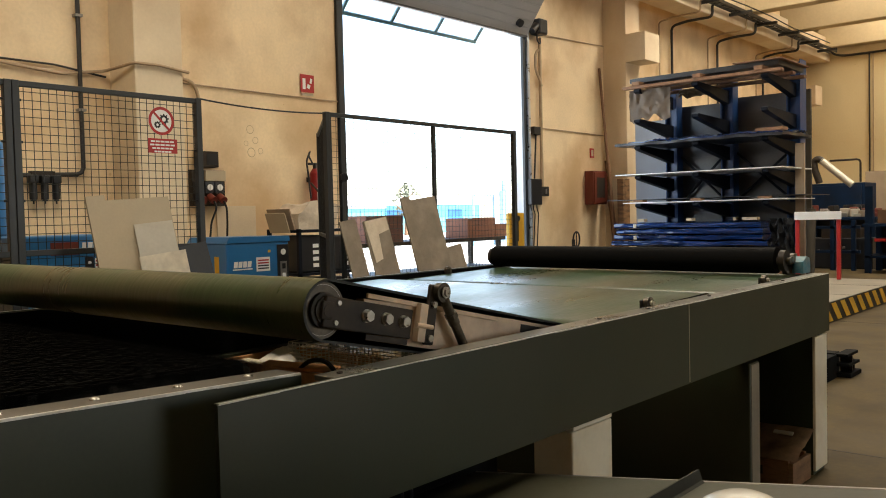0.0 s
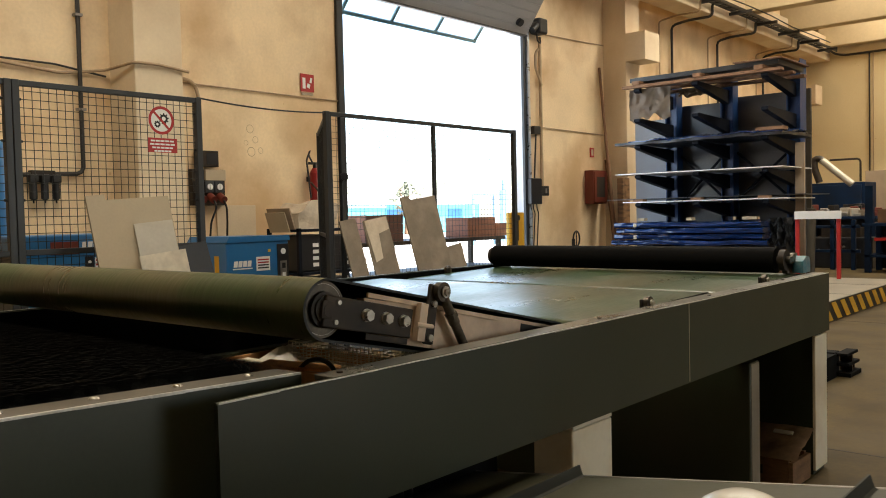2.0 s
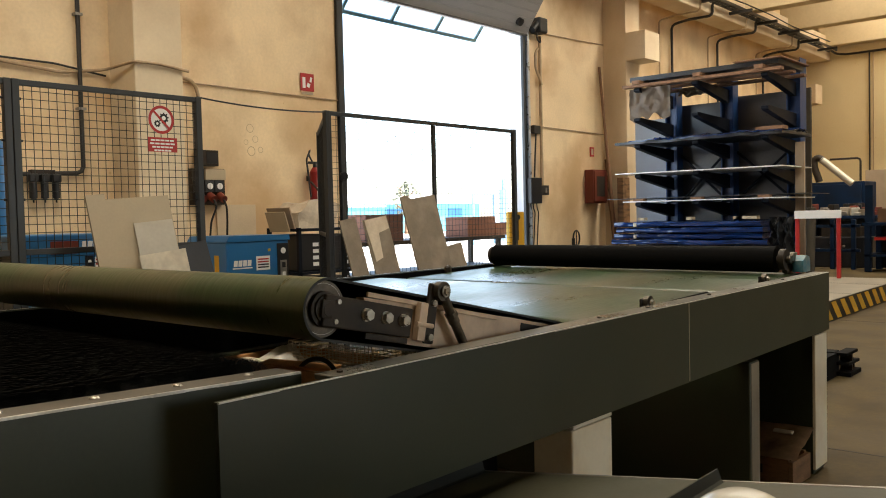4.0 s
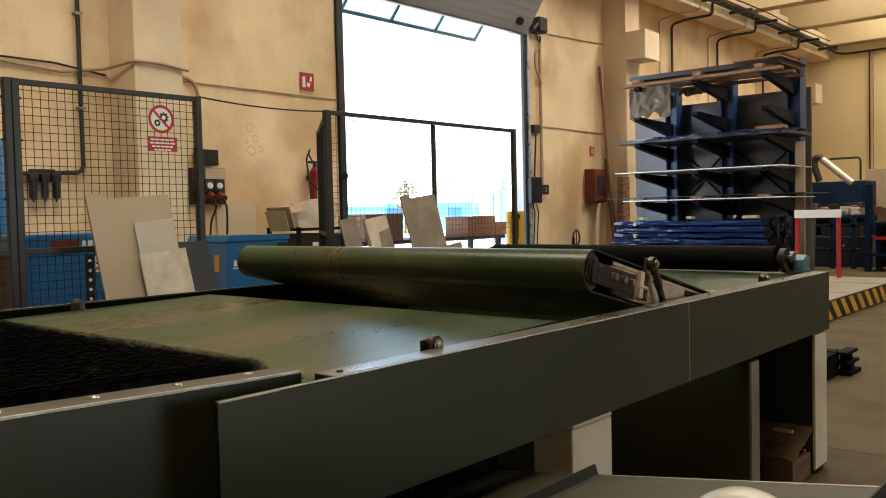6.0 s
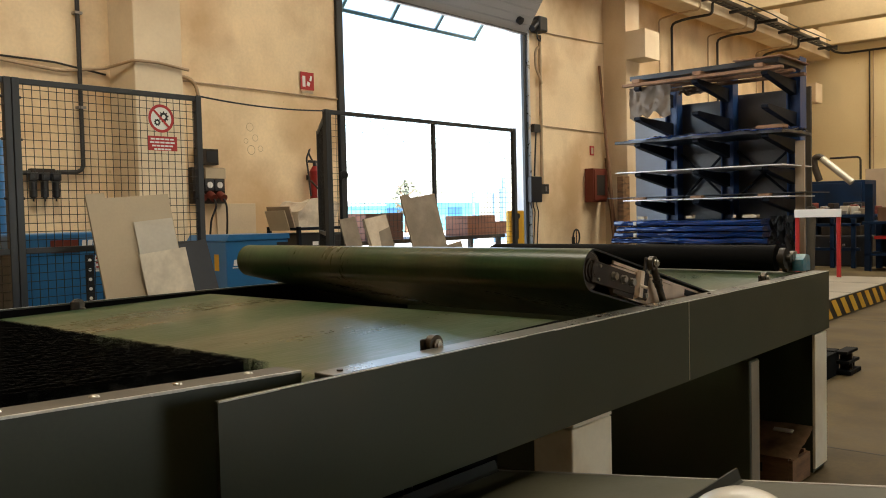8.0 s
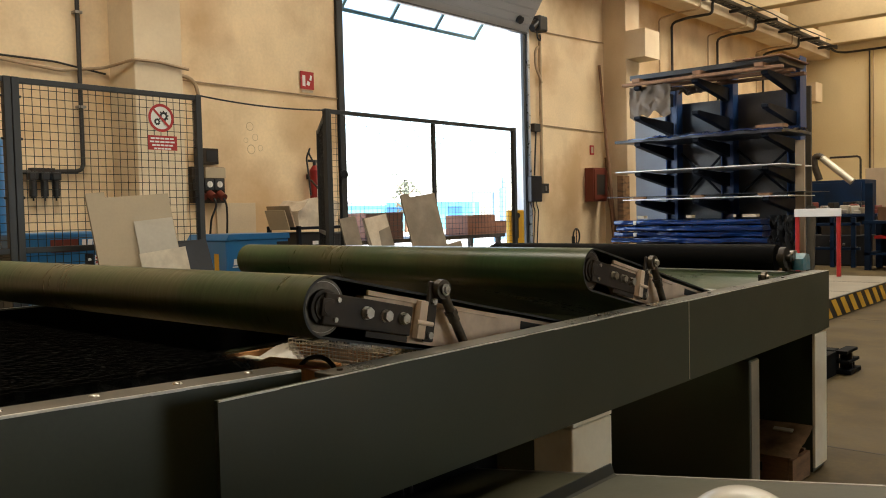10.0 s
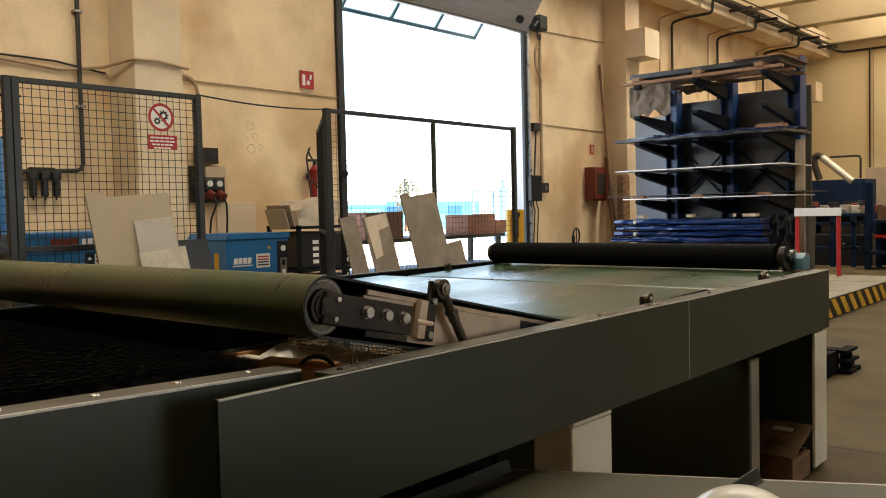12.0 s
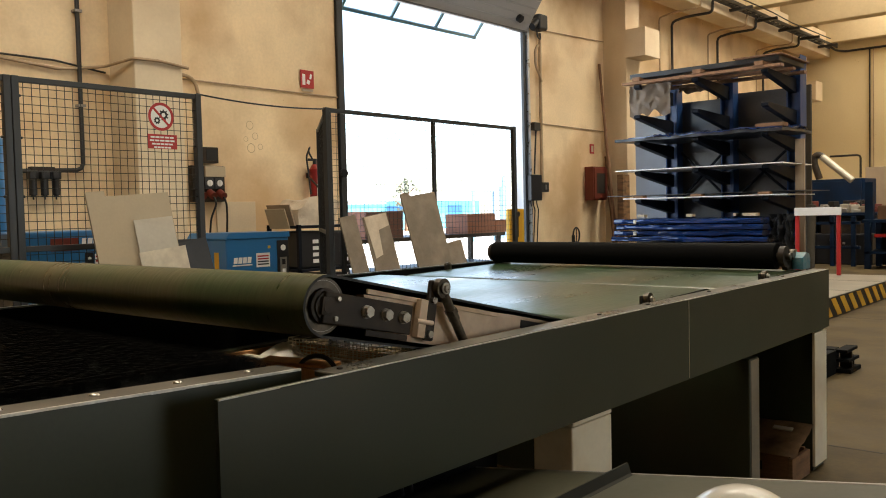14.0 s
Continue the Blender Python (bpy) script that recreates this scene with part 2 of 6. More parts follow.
def add_box(bm, x0, x1, y0, y1, z0, z1, bevel=0.0, m=None):
    r = bmesh.ops.create_cube(bm, size=1.0)
    vs = r["verts"]
    t = Matrix.Translation(((x0 + x1) / 2, (y0 + y1) / 2, (z0 + z1) / 2)) @ Matrix.Diagonal((x1 - x0, y1 - y0, z1 - z0, 1))
    bmesh.ops.transform(bm, matrix=(m @ t) if m else t, verts=vs)
    if bevel:
        es = list({e for v in vs for e in v.link_edges})
        bmesh.ops.bevel(bm, geom=es, offset=bevel, segments=2, affect="EDGES", profile=0.5)
    return vs


def add_rod(bm, a, b, r, seg=12, r2=None):
    a, b = Vector(a), Vector(b)
    d = b - a
    res = bmesh.ops.create_cone(bm, cap_ends=True, segments=seg, radius1=r, radius2=r if r2 is None else r2, depth=d.length)
    m = Matrix.Translation((a + b) / 2) @ d.to_track_quat("Z", "Y").to_matrix().to_4x4()
    bmesh.ops.transform(bm, matrix=m, verts=res["verts"])
    return res["verts"]


def add_pipe(bm, pts, r, seg=8):
    """One joined tube through the points."""
    pts = [Vector(p) for p in pts]
    fine = [pts[0]]
    for a, p, c in zip(pts, pts[1:], pts[2:]):
        k = min((p - a).length, (c - p).length) * 0.45
        k = min(k, r * 3.0)
        u, v = (a - p).normalized() * k, (c - p).normalized() * k
        fine += [p + u, p + (u + v) * 0.29, p + v]
    fine.append(pts[-1])
    rings, side = [], None
    for i, p in enumerate(fine):
        d = (fine[min(i + 1, len(fine) - 1)] - fine[max(i - 1, 0)]).normalized()
        if side is None:
            side = d.orthogonal().normalized()
        side = (side - d * side.dot(d)).normalized()
        up = d.cross(side)
        rings.append([bm.verts.new(p + (side * math.cos(t) + up * math.sin(t)) * r) for t in [2 * math.pi * q / seg for q in range(seg)]])
    for a, b in zip(rings, rings[1:]):
        for q in range(seg):
            bm.faces.new((a[q], a[(q + 1) % seg], b[(q + 1) % seg], b[q]))
    bm.faces.new(rings[0][::-1])
    bm.faces.new(rings[-1])


def add_prism(bm, outline, y0, y1):
    """An outline in x and z, drawn out from y0 to y1."""
    a = [bm.verts.new((x, y0, z)) for x, z in outline]
    b = [bm.verts.new((x, y1, z)) for x, z in outline]
    n = len(outline)
    bm.faces.new(a)
    bm.faces.new(b[::-1])
    for i in range(n):
        bm.faces.new((a[i], b[i], b[(i + 1) % n], a[(i + 1) % n]))


def mesh_of(name, bm, material, smooth=False):
    bmesh.ops.recalc_face_normals(bm, faces=bm.faces[:])
    me = bpy.data.meshes.new(name)
    bm.to_mesh(me)
    bm.free()
    for mm in material if isinstance(material, (list, tuple)) else [material]:
        me.materials.append(mm)
    if smooth:
        for p in me.polygons:
            p.use_smooth = True
        me.set_sharp_from_angle(angle=radians(40))
    return me


def part(name, bm, material, parent=None, label="", smooth=False):
    ob = new(name, mesh_of(name, bm, material, smooth))
    if parent:
        ob.parent = parent
    return tagged(ob, label)


def box_part(name, dims, material, parent=None, label="", bevel=0.0, m=None):
    bm = bm_new()
    add_box(bm, *dims, bevel=bevel, m=m)
    return part(name, bm, material, parent, label)


def thing(name, label, category, at=None, group=""):
    ob = new(name)
    ob.empty_display_size = 0.1
    if at is not None:
        ob.matrix_world = at
    return tagged(ob, label, category, group)


def structure(name, bm, material, label, smooth=False):
    ob = part(name, bm, material, None, label, smooth)
    return tagged(ob, "", name.split("_")[0], "", "structure")


# ------------------------------------------------------------------ hall
WALL_Y, WALL_T = 8.0, 0.24
DOOR_X0, DOOR_X1, DOOR_Z = 7.33, 11.29, 4.6
BACK_X, FRONT_X, SOUTH_Y = 24.4, -9.0, -12.0
bm = bm_new()
add_box(bm, FRONT_X, DOOR_X0, WALL_Y, WALL_Y + WALL_T, 0, ROOF_Z)
add_box(bm, DOOR_X1, BACK_X + 0.3, WALL_Y, WALL_Y + WALL_T, 0, ROOF_Z)
add_box(bm, DOOR_X0, DOOR_X1, WALL_Y, WALL_Y + WALL_T, DOOR_Z, ROOF_Z)
structure("wall_north", bm, M_WALL, "stained warm beige painted hall wall with a large doorway")
bm = bm_new()
add_box(bm, BACK_X, BACK_X + 0.3, SOUTH_Y, WALL_Y, 0, ROOF_Z)
structure("wall_east", bm, M_ENDWALL, "plain warm beige painted end wall")
bm = bm_new()
add_box(bm, FRONT_X - 0.3, FRONT_X, SOUTH_Y, WALL_Y, 0, ROOF_Z)
structure("wall_west", bm, M_WALL, "plain warm beige painted end wall")
# unseen wall; the gap is made up to hold the rear fill lamp
bm = bm_new()
add_box(bm, FRONT_X, 5.0, SOUTH_Y - 0.3, SOUTH_Y, 0, ROOF_Z)
add_box(bm, 11.0, BACK_X, SOUTH_Y - 0.3, SOUTH_Y, 0, ROOF_Z)
add_box(bm, 5.0, 11.0, SOUTH_Y - 0.3, SOUTH_Y, 4.0, ROOF_Z)
structure("wall_south", bm, M_WALL, "plain warm beige painted long wall with an unseen gateway added for fill light")
bm = bm_new()
add_box(bm, FRONT_X - 0.3, BACK_X + 0.3, SOUTH_Y - 0.3, WALL_Y + WALL_T, -0.2, 0)
structure("floor", bm, M_FLOOR, "brown stained worn concrete workshop floor")
for k, (x0, x1, y0, y1) in enumerate(((4.0, 4.012, -12, 8), (8.6, 8.612, -12, 8), (-9, 27, 0.2, 0.212), (-9, 27, 4.7, 4.712), (13.2, 13.212, -12, 8))):
    bm = bm_new()
    add_box(bm, x0, x1, y0, y1, 0.0002, 0.001 + 0.0004 * k)
    structure("floor_joint", bm, M_JOINT, "thin dark joint in the concrete floor")
bm = bm_new()
add_box(bm, -150, 200, -200, 300, -0.54, -0.21)
add_box(bm, -150, 200, WALL_Y + WALL_T, 300, -0.2095, -0.03)
structure("ground", bm, M_YARD, "pale sunlit concrete yard outside")

bm = bm_new()
add_box(bm, FRONT_X - 0.3, BACK_X + 0.3, SOUTH_Y - 0.3, WALL_Y + WALL_T, ROOF_Z, ROOF_Z + 0.25)
structure("ceiling", bm, M_CEIL, "warm beige concrete roof slab over the hall")
for x, z in ((-4.3, 6.2), (-1.0, 6.2), (2.7, 6.2), (5.6, 6.2), (10.0, 6.2), (13.2, 6.2), (18.60, 5.35), (21.30, 5.35), (24.2, 5.35)):
    bm = bm_new()
    add_box(bm, x - 0.18, x + 0.18, SOUTH_Y, 7.3, z, ROOF_Z, 0.02)
    structure("beam_cross", bm, M_CEIL, "beige concrete cross beam under the roof")

# doorway side coloured white in place of strong light from outside
bm = bm_new()
add_box(bm, DOOR_X1 - 0.006, DOOR_X1 - 0.001, WALL_Y + 0.004, WALL_Y + WALL_T + 0.01, 0, DOOR_Z - 0.002)
structure("door_reveal", bm, M_WHITE, "side of the doorway toned white for the outdoor glare")

# columns and the long beam along the wall
for x in (-4.9, 4.26, 13.87, 23.3):
    bm = bm_new()
    add_box(bm, x, x + 0.52, 7.53, WALL_Y + 0.02, 0, ROOF_Z, 0.012)
    structure("column_wall", bm, M_CONCRETE, "beige painted concrete column standing proud of the wall")
for x in (13.87, 23.3):
    bm = bm_new()
    add_prism(bm, [(x - 0.02, 3.80), (x + 0.54, 3.80), (x + 0.54, 4.30), (x - 0.02, 4.30)], 7.14, 7.53)
    structure("corbel_block", bm, M_CONCRETE, "beige painted concrete corbel on a column")
bm = bm_new()
add_box(bm, 13.0, BACK_X, 7.10, 7.6, 5.02, 5.65, 0.02)
structure("beam_long", bm, M_CONCRETE, "long beige concrete beam along the wall")

# ------------------------------------------------------------------ conveyor machine
RAIL_Z, RAIL_B, RAIL_Y, FAR_Y = 0.822, 0.580, 1.10, 2.79
HINGE_Z, DRUM_R = 0.7600, 0.0600


def conveyor_table():
    t = thing("conveyor_table", "long dark grey-green steel conveyor table frame on plate legs", "conveyor table")
    for name, x0, x1, y0, side in (("near_rail", 0.738, 3.748, RAIL_Y, 1), ("far_rail", 0.99, 3.748, FAR_Y, -1)):
        bm = bm_new()
        top = RAIL_Z if side > 0 else RAIL_Z + 0.010
        prof = [(0, RAIL_B), (0, top - 0.003), (0.003, top), (0.010, top), (0.010, RAIL_B + 0.010), (0.062, RAIL_B + 0.010), (0.062, RAIL_B)]
        ends = [[bm.verts.new((x, y0 + side * w, z)) for w, z in prof] for x in (x0, x1)]
        bm.faces.new(ends[0])
        bm.faces.new(ends[1][::-1])
        for i in range(len(prof)):
            j = (i + 1) % len(prof)
            bm.faces.new((ends[0][i], ends[1][i], ends[1][j], ends[0][j]))
        rail = part("side_rail", bm, M_GREEN, t, "dark grey-green folded steel side rail with worn edges")
        if side > 0:
            bm = bm_new()
            add_box(bm, max(x0, 0.985), x1, y0 + 0.0102, y0 + 0.066, RAIL_Z - 0.011, RAIL_Z - 0.0005, 0.002)
            part("top_flange", bm, M_FLANGE, rail, "dusty rubbed top flange")
        # bare metal where the paint has rubbed off the upper edge
        bm = bm_new()
        e = y0 - side * 0.0008
        for k in range(26):
            a = x0 + 0.002 + (x1 - x0 - 0.006) * k / 26
            ln = (x1 - x0 - 0.006) / 26
            w = random.uniform(0.0012, 0.0020)
            ys = sorted((e, y0 + side * w))
            add_box(bm, a, a + ln, ys[0], ys[1], top - random.uniform(0.0012, 0.0030), top + 0.0003)
        tagged(part("worn_edge", bm, M_WORN, rail, "rubbed bare metal edge"), kind="stuff")
        for x in (1.02, 1.93, 2.2, 2.62, 3.3) if side > 0 else ():
            bm = bm_new()
            yb = y0 + 0.036
            add_rod(bm, (x, yb, RAIL_Z - 0.002), (x, yb, RAIL_Z + 0.0025), 0.006, 10)
            part("bolt", bm, M_DARKSTEEL, rail)
    # thin weld seam on the near rail
    box_part("weld_seam", (2.388, 2.391, RAIL_Y - 0.0012, RAIL_Y + 0.002, RAIL_B + 0.004, RAIL_Z - 0.004), M_SHEET, t, "thin pale weld seam")
    # cross members, then black fillers that stand in for shade inside the frame
    for x0, x1 in ((2.88, 2.93), (3.70, 3.745)):
        box_part("cross_member", (x0, x1, RAIL_Y + 0.066, FAR_Y - 0.066, RAIL_B + 0.012, 0.685), M_GREEN, t, bevel=0.003)
    box_part("inner_liner", (1.0, 3.69, 2.768, 2.778, 0.595, 0.828), M_BLACKRUB, t, "black strip standing in for shade inside the rail")
    # black block added where the space under the frame lies dark
    box_part("drive_housing", (1.05, 1.70, 1.30, 1.72, 0.16, 0.575), M_BLACKRUB, t, "black block added for the darkness under the frame", 0.01)
    # legs
    bm = bm_new()
    add_box(bm, 1.740, 1.930, RAIL_Y + 0.004, RAIL_Y + 0.12, 0, 0.566, 0.004)
    add_box(bm, 1.742, 1.928, RAIL_Y + 0.002, RAIL_Y + 0.12, 0.5685, 0.5795, 0.003)
    part("leg", bm, M_CREAM, t, "cream painted sheet steel pedestal leg")
    box_part("leg", (1.74, 1.93, FAR_Y - 0.30, FAR_Y - 0.004, 0, 0.5795), M_CREAM, t, bevel=0.004)
    bm = bm_new()
    add_box(bm, 2.876, 2.962, RAIL_Y + 0.004, FAR_Y - 0.02, 0, 0.566, 0.006)
    part("leg", bm, M_GREEN, t, "dark green steel plate leg across the table")
    # grey strip puts the lit look of the leg's front edge into colour
    box_part("leg_edge_strip", (2.884, 2.956, RAIL_Y + 0.0015, RAIL_Y + 0.004, 0.0, 0.560), M_PLATFORM, t, "grey strip toned as the leg's lit front edge", bevel=0.001)
    leg = box_part("leg", (3.575, 3.716, RAIL_Y + 0.014, FAR_Y - 0.02, 0, 0.5795), M_GREEN, t, "dark green steel plate end leg", bevel=0.003)
    box_part("front_cover", (3.569, 3.720, RAIL_Y + 0.002, RAIL_Y + 0.0136, 0.02, 0.572), M_CREAM, leg, "cream painted front cover", bevel=0.002)
    return t


conveyor_table()


def flap_conveyor(hinge_x, length, label):
    """A belt on two drums that swings about the drum at its far end."""
    f = thing("flap_conveyor", label, "belt conveyor", pose(hinge_x, 0, HINGE_Z), "swinging belt conveyors")
    y0, y1, r = 1.195, 2.744, DRUM_R
    prof = []
    for k in range(17):
        a = math.pi / 2 - math.pi * k / 16
        prof.append((r * math.cos(a), r * math.sin(a)))
    for k in range(17):
        a = -math.pi / 2 - math.pi * k / 16
        prof.append((-length + r * math.cos(a), r * math.sin(a)))
    inner = []
    for x, z in prof:
        c = 0.0 if x > -length / 2 else -length
        d = Vector((x - c, z))
        d = d * ((r - 0.005) / d.length)
        inner.append((c + d.x, d.y))
    bm = bm_new()
    rings = []
    n = len(prof)
    cuts = [y0, y0 + 0.012, y0 + 0.4, y0 + 0.8, y1 - 0.012, y1]
    for ring_pts, off in ((prof, 0), (inner, 1)):
        rings.append([[bm.verts.new((x, y, z)) for x, z in ring_pts] for y in cuts])
    for ring, flip in ((rings[0], False), (rings[1], True)):
        for a, b in zip(ring, ring[1:]):
            for i in range(n):
                bm.faces.new((a[i], a[(i + 1) % n], b[(i + 1) % n], b[i]))
    for side in (0, -1):
        for i in range(n):
            bm.faces.new((rings[0][side][i], rings[0][side][(i + 1) % n], rings[1][side][(i + 1) % n], rings[1][side][i]))
    belt = part("belt", bm, M_BELT, f, "dusty dark green conveyor belt", True)
    for y in (y0, y1):
        s = -1 if y == y0 else 1
        bm = bm_new()
        a = [bm.verts.new((x, y + s * 0.0005, z)) for x, z in prof]
        b = [bm.verts.new((x, y + s * 0.0005, z)) for x, z in inner]
        for i in range(n):
            bm.faces.new((a[i], a[(i + 1) % n], b[(i + 1) % n], b[i]))
        part("belt_edge", bm, M_BELTEDGE, belt)
    for x in (0.0, -length):
        bm = bm_new()
        add_rod(bm, (x, y0 + 0.016, 0), (x, y1 - 0.016, 0), r - 0.0055, 40)
        drum = part("drum", bm, M_GREASY, f, "greasy steel belt drum", True)
        for ye, s in ((y0, 1), (y1, -1)):
            # bearing hub with a square adjusting block, sunk into the drum's end
            bm = bm_new()
            add_rod(bm, (x, ye + s * 0.0155, 0), (x, ye + s * 0.008, 0), 0.034, 28)
            add_rod(bm, (x, ye + s * 0.008, 0), (x, ye + s * 0.004, 0), 0.026, 24)
            add_rod(bm, (x, ye + s * 0.004, 0), (x, ye - s * 0.004, 0), 0.013, 18)
            ys = sorted((ye + s * 0.001, ye - s * 0.003))
            add_box(bm, x - 0.016, x + 0.012, ys[0], ys[1], -0.017, 0.017, 0.001)
            part("bearing_hub", bm, M_DARKSTEEL, drum, "oily bearing hub", True)
            bm = bm_new()
            for k in range(28):
                a, b = 2 * math.pi * k / 28, 2 * math.pi * (k + 1) / 28
                bm.faces.new([bm.verts.new((x + rr * math.cos(t), ye + s * 0.0152, rr * math.sin(t))) for rr, t in ((0.0484, a), (0.0490, a), (0.0490, b), (0.0484, b))])
            part("wear_ring", bm, M_WORN, drum)
    for y, s in ((1.203, -1), (2.735, 1)):
        ya, yb = (y, y + 0.022) if s < 0 else (y - 0.022, y)
        bm = bm_new()
        add_prism(bm, [(-length + 0.095, 0.034), (-0.20, 0.048), (-0.03, 0.048), (-0.03, -0.044), (-0.30, -0.048), (-length + 0.150, -0.046), (-length + 0.120, -0.020)], ya, yb)
        side = part("side_plate", bm, M_RUSTCREAM, f, "rust-stained cream painted side plate")
        bm = bm_new()
        add_box(bm, -length + 0.10, -0.26, min(y, y + s * 0.006), max(y, y + s * 0.006), 0.036, 0.046, 0.001)
        part("edge_strip", bm, M_RUSTCREAM, side)
        # slot near the hinge
        box_part("slot", (-0.16, -0.05, min(y, y + s * 0.001), max(y, y + s * 0.001), 0.020, 0.040), M_BLACK, side)
        ys = sorted((y + s * 0.001, y + s * 0.010))
        bm = bm_new()
        add_box(bm, -length - 0.010, -length + 0.232, ys[0], ys[1], -0.033, 0.028, 0.003)
        plate = part("bearing_plate", bm, M_DARKSTEEL, f, "dark steel tensioning plate with three bolts")
        bm = bm_new()
        ys2 = sorted((y + s * 0.0105, y + s * 0.014))
        add_box(bm, -length + 0.10, -length + 0.22, ys2[0], ys2[1], -0.046, -0.034, 0.001)
        part("guide_bar", bm, M_DARKSTEEL, plate)
        for bx in (0.098, 0.152, 0.203):
            bm = bm_new()
            yo = y + s * 0.010
            add_rod(bm, (-length + bx, yo, 0.001), (-length + bx, yo + s * 0.003, 0.001), 0.0130, 20)
            add_rod(bm, (-length + bx, yo + s * 0.003, 0.001), (-length + bx, yo + s * 0.013, 0.001), 0.0115, 6)
            part("bolt", bm, M_BOLT, plate, "zinc hexagon bolt", True)
        for bx, bz in ((0.022, 0.017), (0.020, -0.021)):
            bm = bm_new()
            yo = y + s * 0.010
            add_rod(bm, (-length + bx, yo, bz), (-length + bx, yo + s * 0.004, bz), 0.0048, 12)
            part("screw", bm, M_BOLT, plate, "", True)
        bm = bm_new()
        add_box(bm, -length + 0.245, -length + 0.272, min(y + s * 0.002, y + s * 0.018), max(y + s * 0.002, y + s * 0.018), -0.036, 0.044, 0.001)
        add_rod(bm, (-length + 0.235, y + s * 0.02, -0.002), (-length + 0.285, y + s * 0.02, -0.002), 0.005, 10)
        part("tension_block", bm, M_RUSTCREAM, f, "cream painted tensioning block")
        # upright bracket with the rod end of the lifting link
        bx = -length + 0.281
        ys = sorted((y + s * 0.0105, y + s * 0.0185))
        bm = bm_new()
        add_box(bm, bx - 0.016, bx + 0.016, ys[0], ys[1], -0.040, 0.088, 0.004)
        br = part("bracket", bm, M_DARKSTEEL, f, "dark steel lifting bracket")
        for bz in (-0.026, 0.046):
            bm = bm_new()
            yo = y + s * 0.0185
            add_rod(bm, (bx, yo, bz), (bx, yo + s * 0.006, bz), 0.0075, 14)
            part("screw", bm, M_BOLT, br)
        bm = bm_new()
        yr = y + s * 0.025
        top = Vector((bx + 0.014, yr, 0.074))
        low = Vector((bx + 0.122, yr, -0.045))
        way = (low - top).normalized()
        add_rod(bm, top + Vector((0, -0.008, 0)), top + Vector((0, 0.008, 0)), 0.021, 24)
        add_rod(bm, top + Vector((0, -0.013, 0)), top + Vector((0, 0.013, 0)), 0.012, 16)
        add_rod(bm, top + way * 0.015, top + way * 0.058, 0.0105, 14)
        add_rod(bm, top + way * 0.056, top + way * 0.066, 0.0145, 6)
        add_rod(bm, top + way * 0.066, top + way * 0.082, 0.0125, 14)
        add_rod(bm, top + way * 0.080, low, 0.0105, 14)
        link = part("lifting_link", bm, M_GREASY, f, "greasy steel rod end and link", True)
        bm = bm_new()
        add_rod(bm, top + Vector((0, s * 0.012, 0)), top + Vector((0, s * 0.0145, 0)), 0.0125, 20)
        add_rod(bm, top + Vector((0, s * 0.0145, 0)), top + Vector((0, s * 0.019, 0)), 0.009, 6)
        part("nut", bm, M_BOLT, link, "bright nut on the rod end", True)
    return f


flap_near = flap_conveyor(1.82, 0.790, "dark green belt conveyor flap that swings down to the table")
flap_mid = flap_conveyor(2.73, 0.741, "dark green belt conveyor flap that swings up off the table")
flap_end = flap_conveyor(3.675, 0.747, "dusty dark green belt conveyor lying flat in the table")
flap_end.matrix_world = pose(3.675, 0, HINGE_Z, 0, -1.0, 0)


# black rubber press roller at the table's end
def press_roller():
    t = thing("press_roller", "black rubber press roller on steel bearing brackets at the table end", "roller")
    bm = bm_new()
    add_rod(bm, (3.600, 1.262, 0.880), (3.600, 2.74, 0.880), 0.055, 40)
    part("rubber_sleeve", bm, M_BLACKRUB, t, "matt black rubber sleeve", True)
    for y in (1.235, 2.755):
        bm = bm_new()
        add_rod(bm, (3.600, y - 0.012, 0.880), (3.600, y + 0.012, 0.880), 0.044, 24)
        part("end_disc", bm, M_DARKSTEEL, t, "grimy brown end disc", True)
        bm = bm_new()
        add_box(bm, 3.61, 3.735, y - 0.012, y + 0.012, RAIL_Z, 0.905, 0.004)
        add_rod(bm, (3.600, y - 0.03, 0.880), (3.600, y + 0.03, 0.880), 0.016, 14)
        add_rod(bm, (3.65, y - 0.026, 0.885), (3.65, y + 0.0, 0.885), 0.02, 14)
        part("bearing_bracket", bm, M_GREASY, t, "oily steel bearing bracket", True)
    bm = bm_new()
    add_prism(bm, [(3.655, 0.824), (3.747, 0.824), (3.747, 0.868), (3.735, 0.888), (3.70, 0.894), (3.655, 0.872)], 1.175, 1.220)
    part("motor_cover", bm, M_COVER, t, "scuffed pale blue cover")
    return t


press_roller()


# brush conveyor that feeds the belts
SLAT, N_SLAT = 0.06, 40
LOOP_R = 0.040
TOP_LEN = (SLAT * N_SLAT - 2 * math.pi * LOOP_R) / 2
TOP_X1, BASE_Z = 0.925, 0.811
brush = thing("brush_conveyor", "black bristle brush conveyor in a dark green steel frame", "brush conveyor", Matrix.Translation((0.978, 0, 0.8235)) @ Matrix.Rotation(radians(1.9), 4, "Y") @ Matrix.Translation((-0.978, 0, -0.8235)))
bm = bm_new()
add_box(bm, -1.4, 0.978, 1.190, 1.200, 0.42, 0.8235, 0.003)
add_box(bm, 0.968, 0.978, 1.2003, 1.262, 0.60, 0.8120, 0.002)
rail = part("side_rail", bm, M_GREEN, brush, "dark grey-green steel side rail with worn edge")
box_part("top_flange", (-1.4, 0.978, 1.2003, 1.262, 0.8125, 0.823), M_DUSTFLANGE, rail, "dusty brown top flange", 0.002)
bm = bm_new()
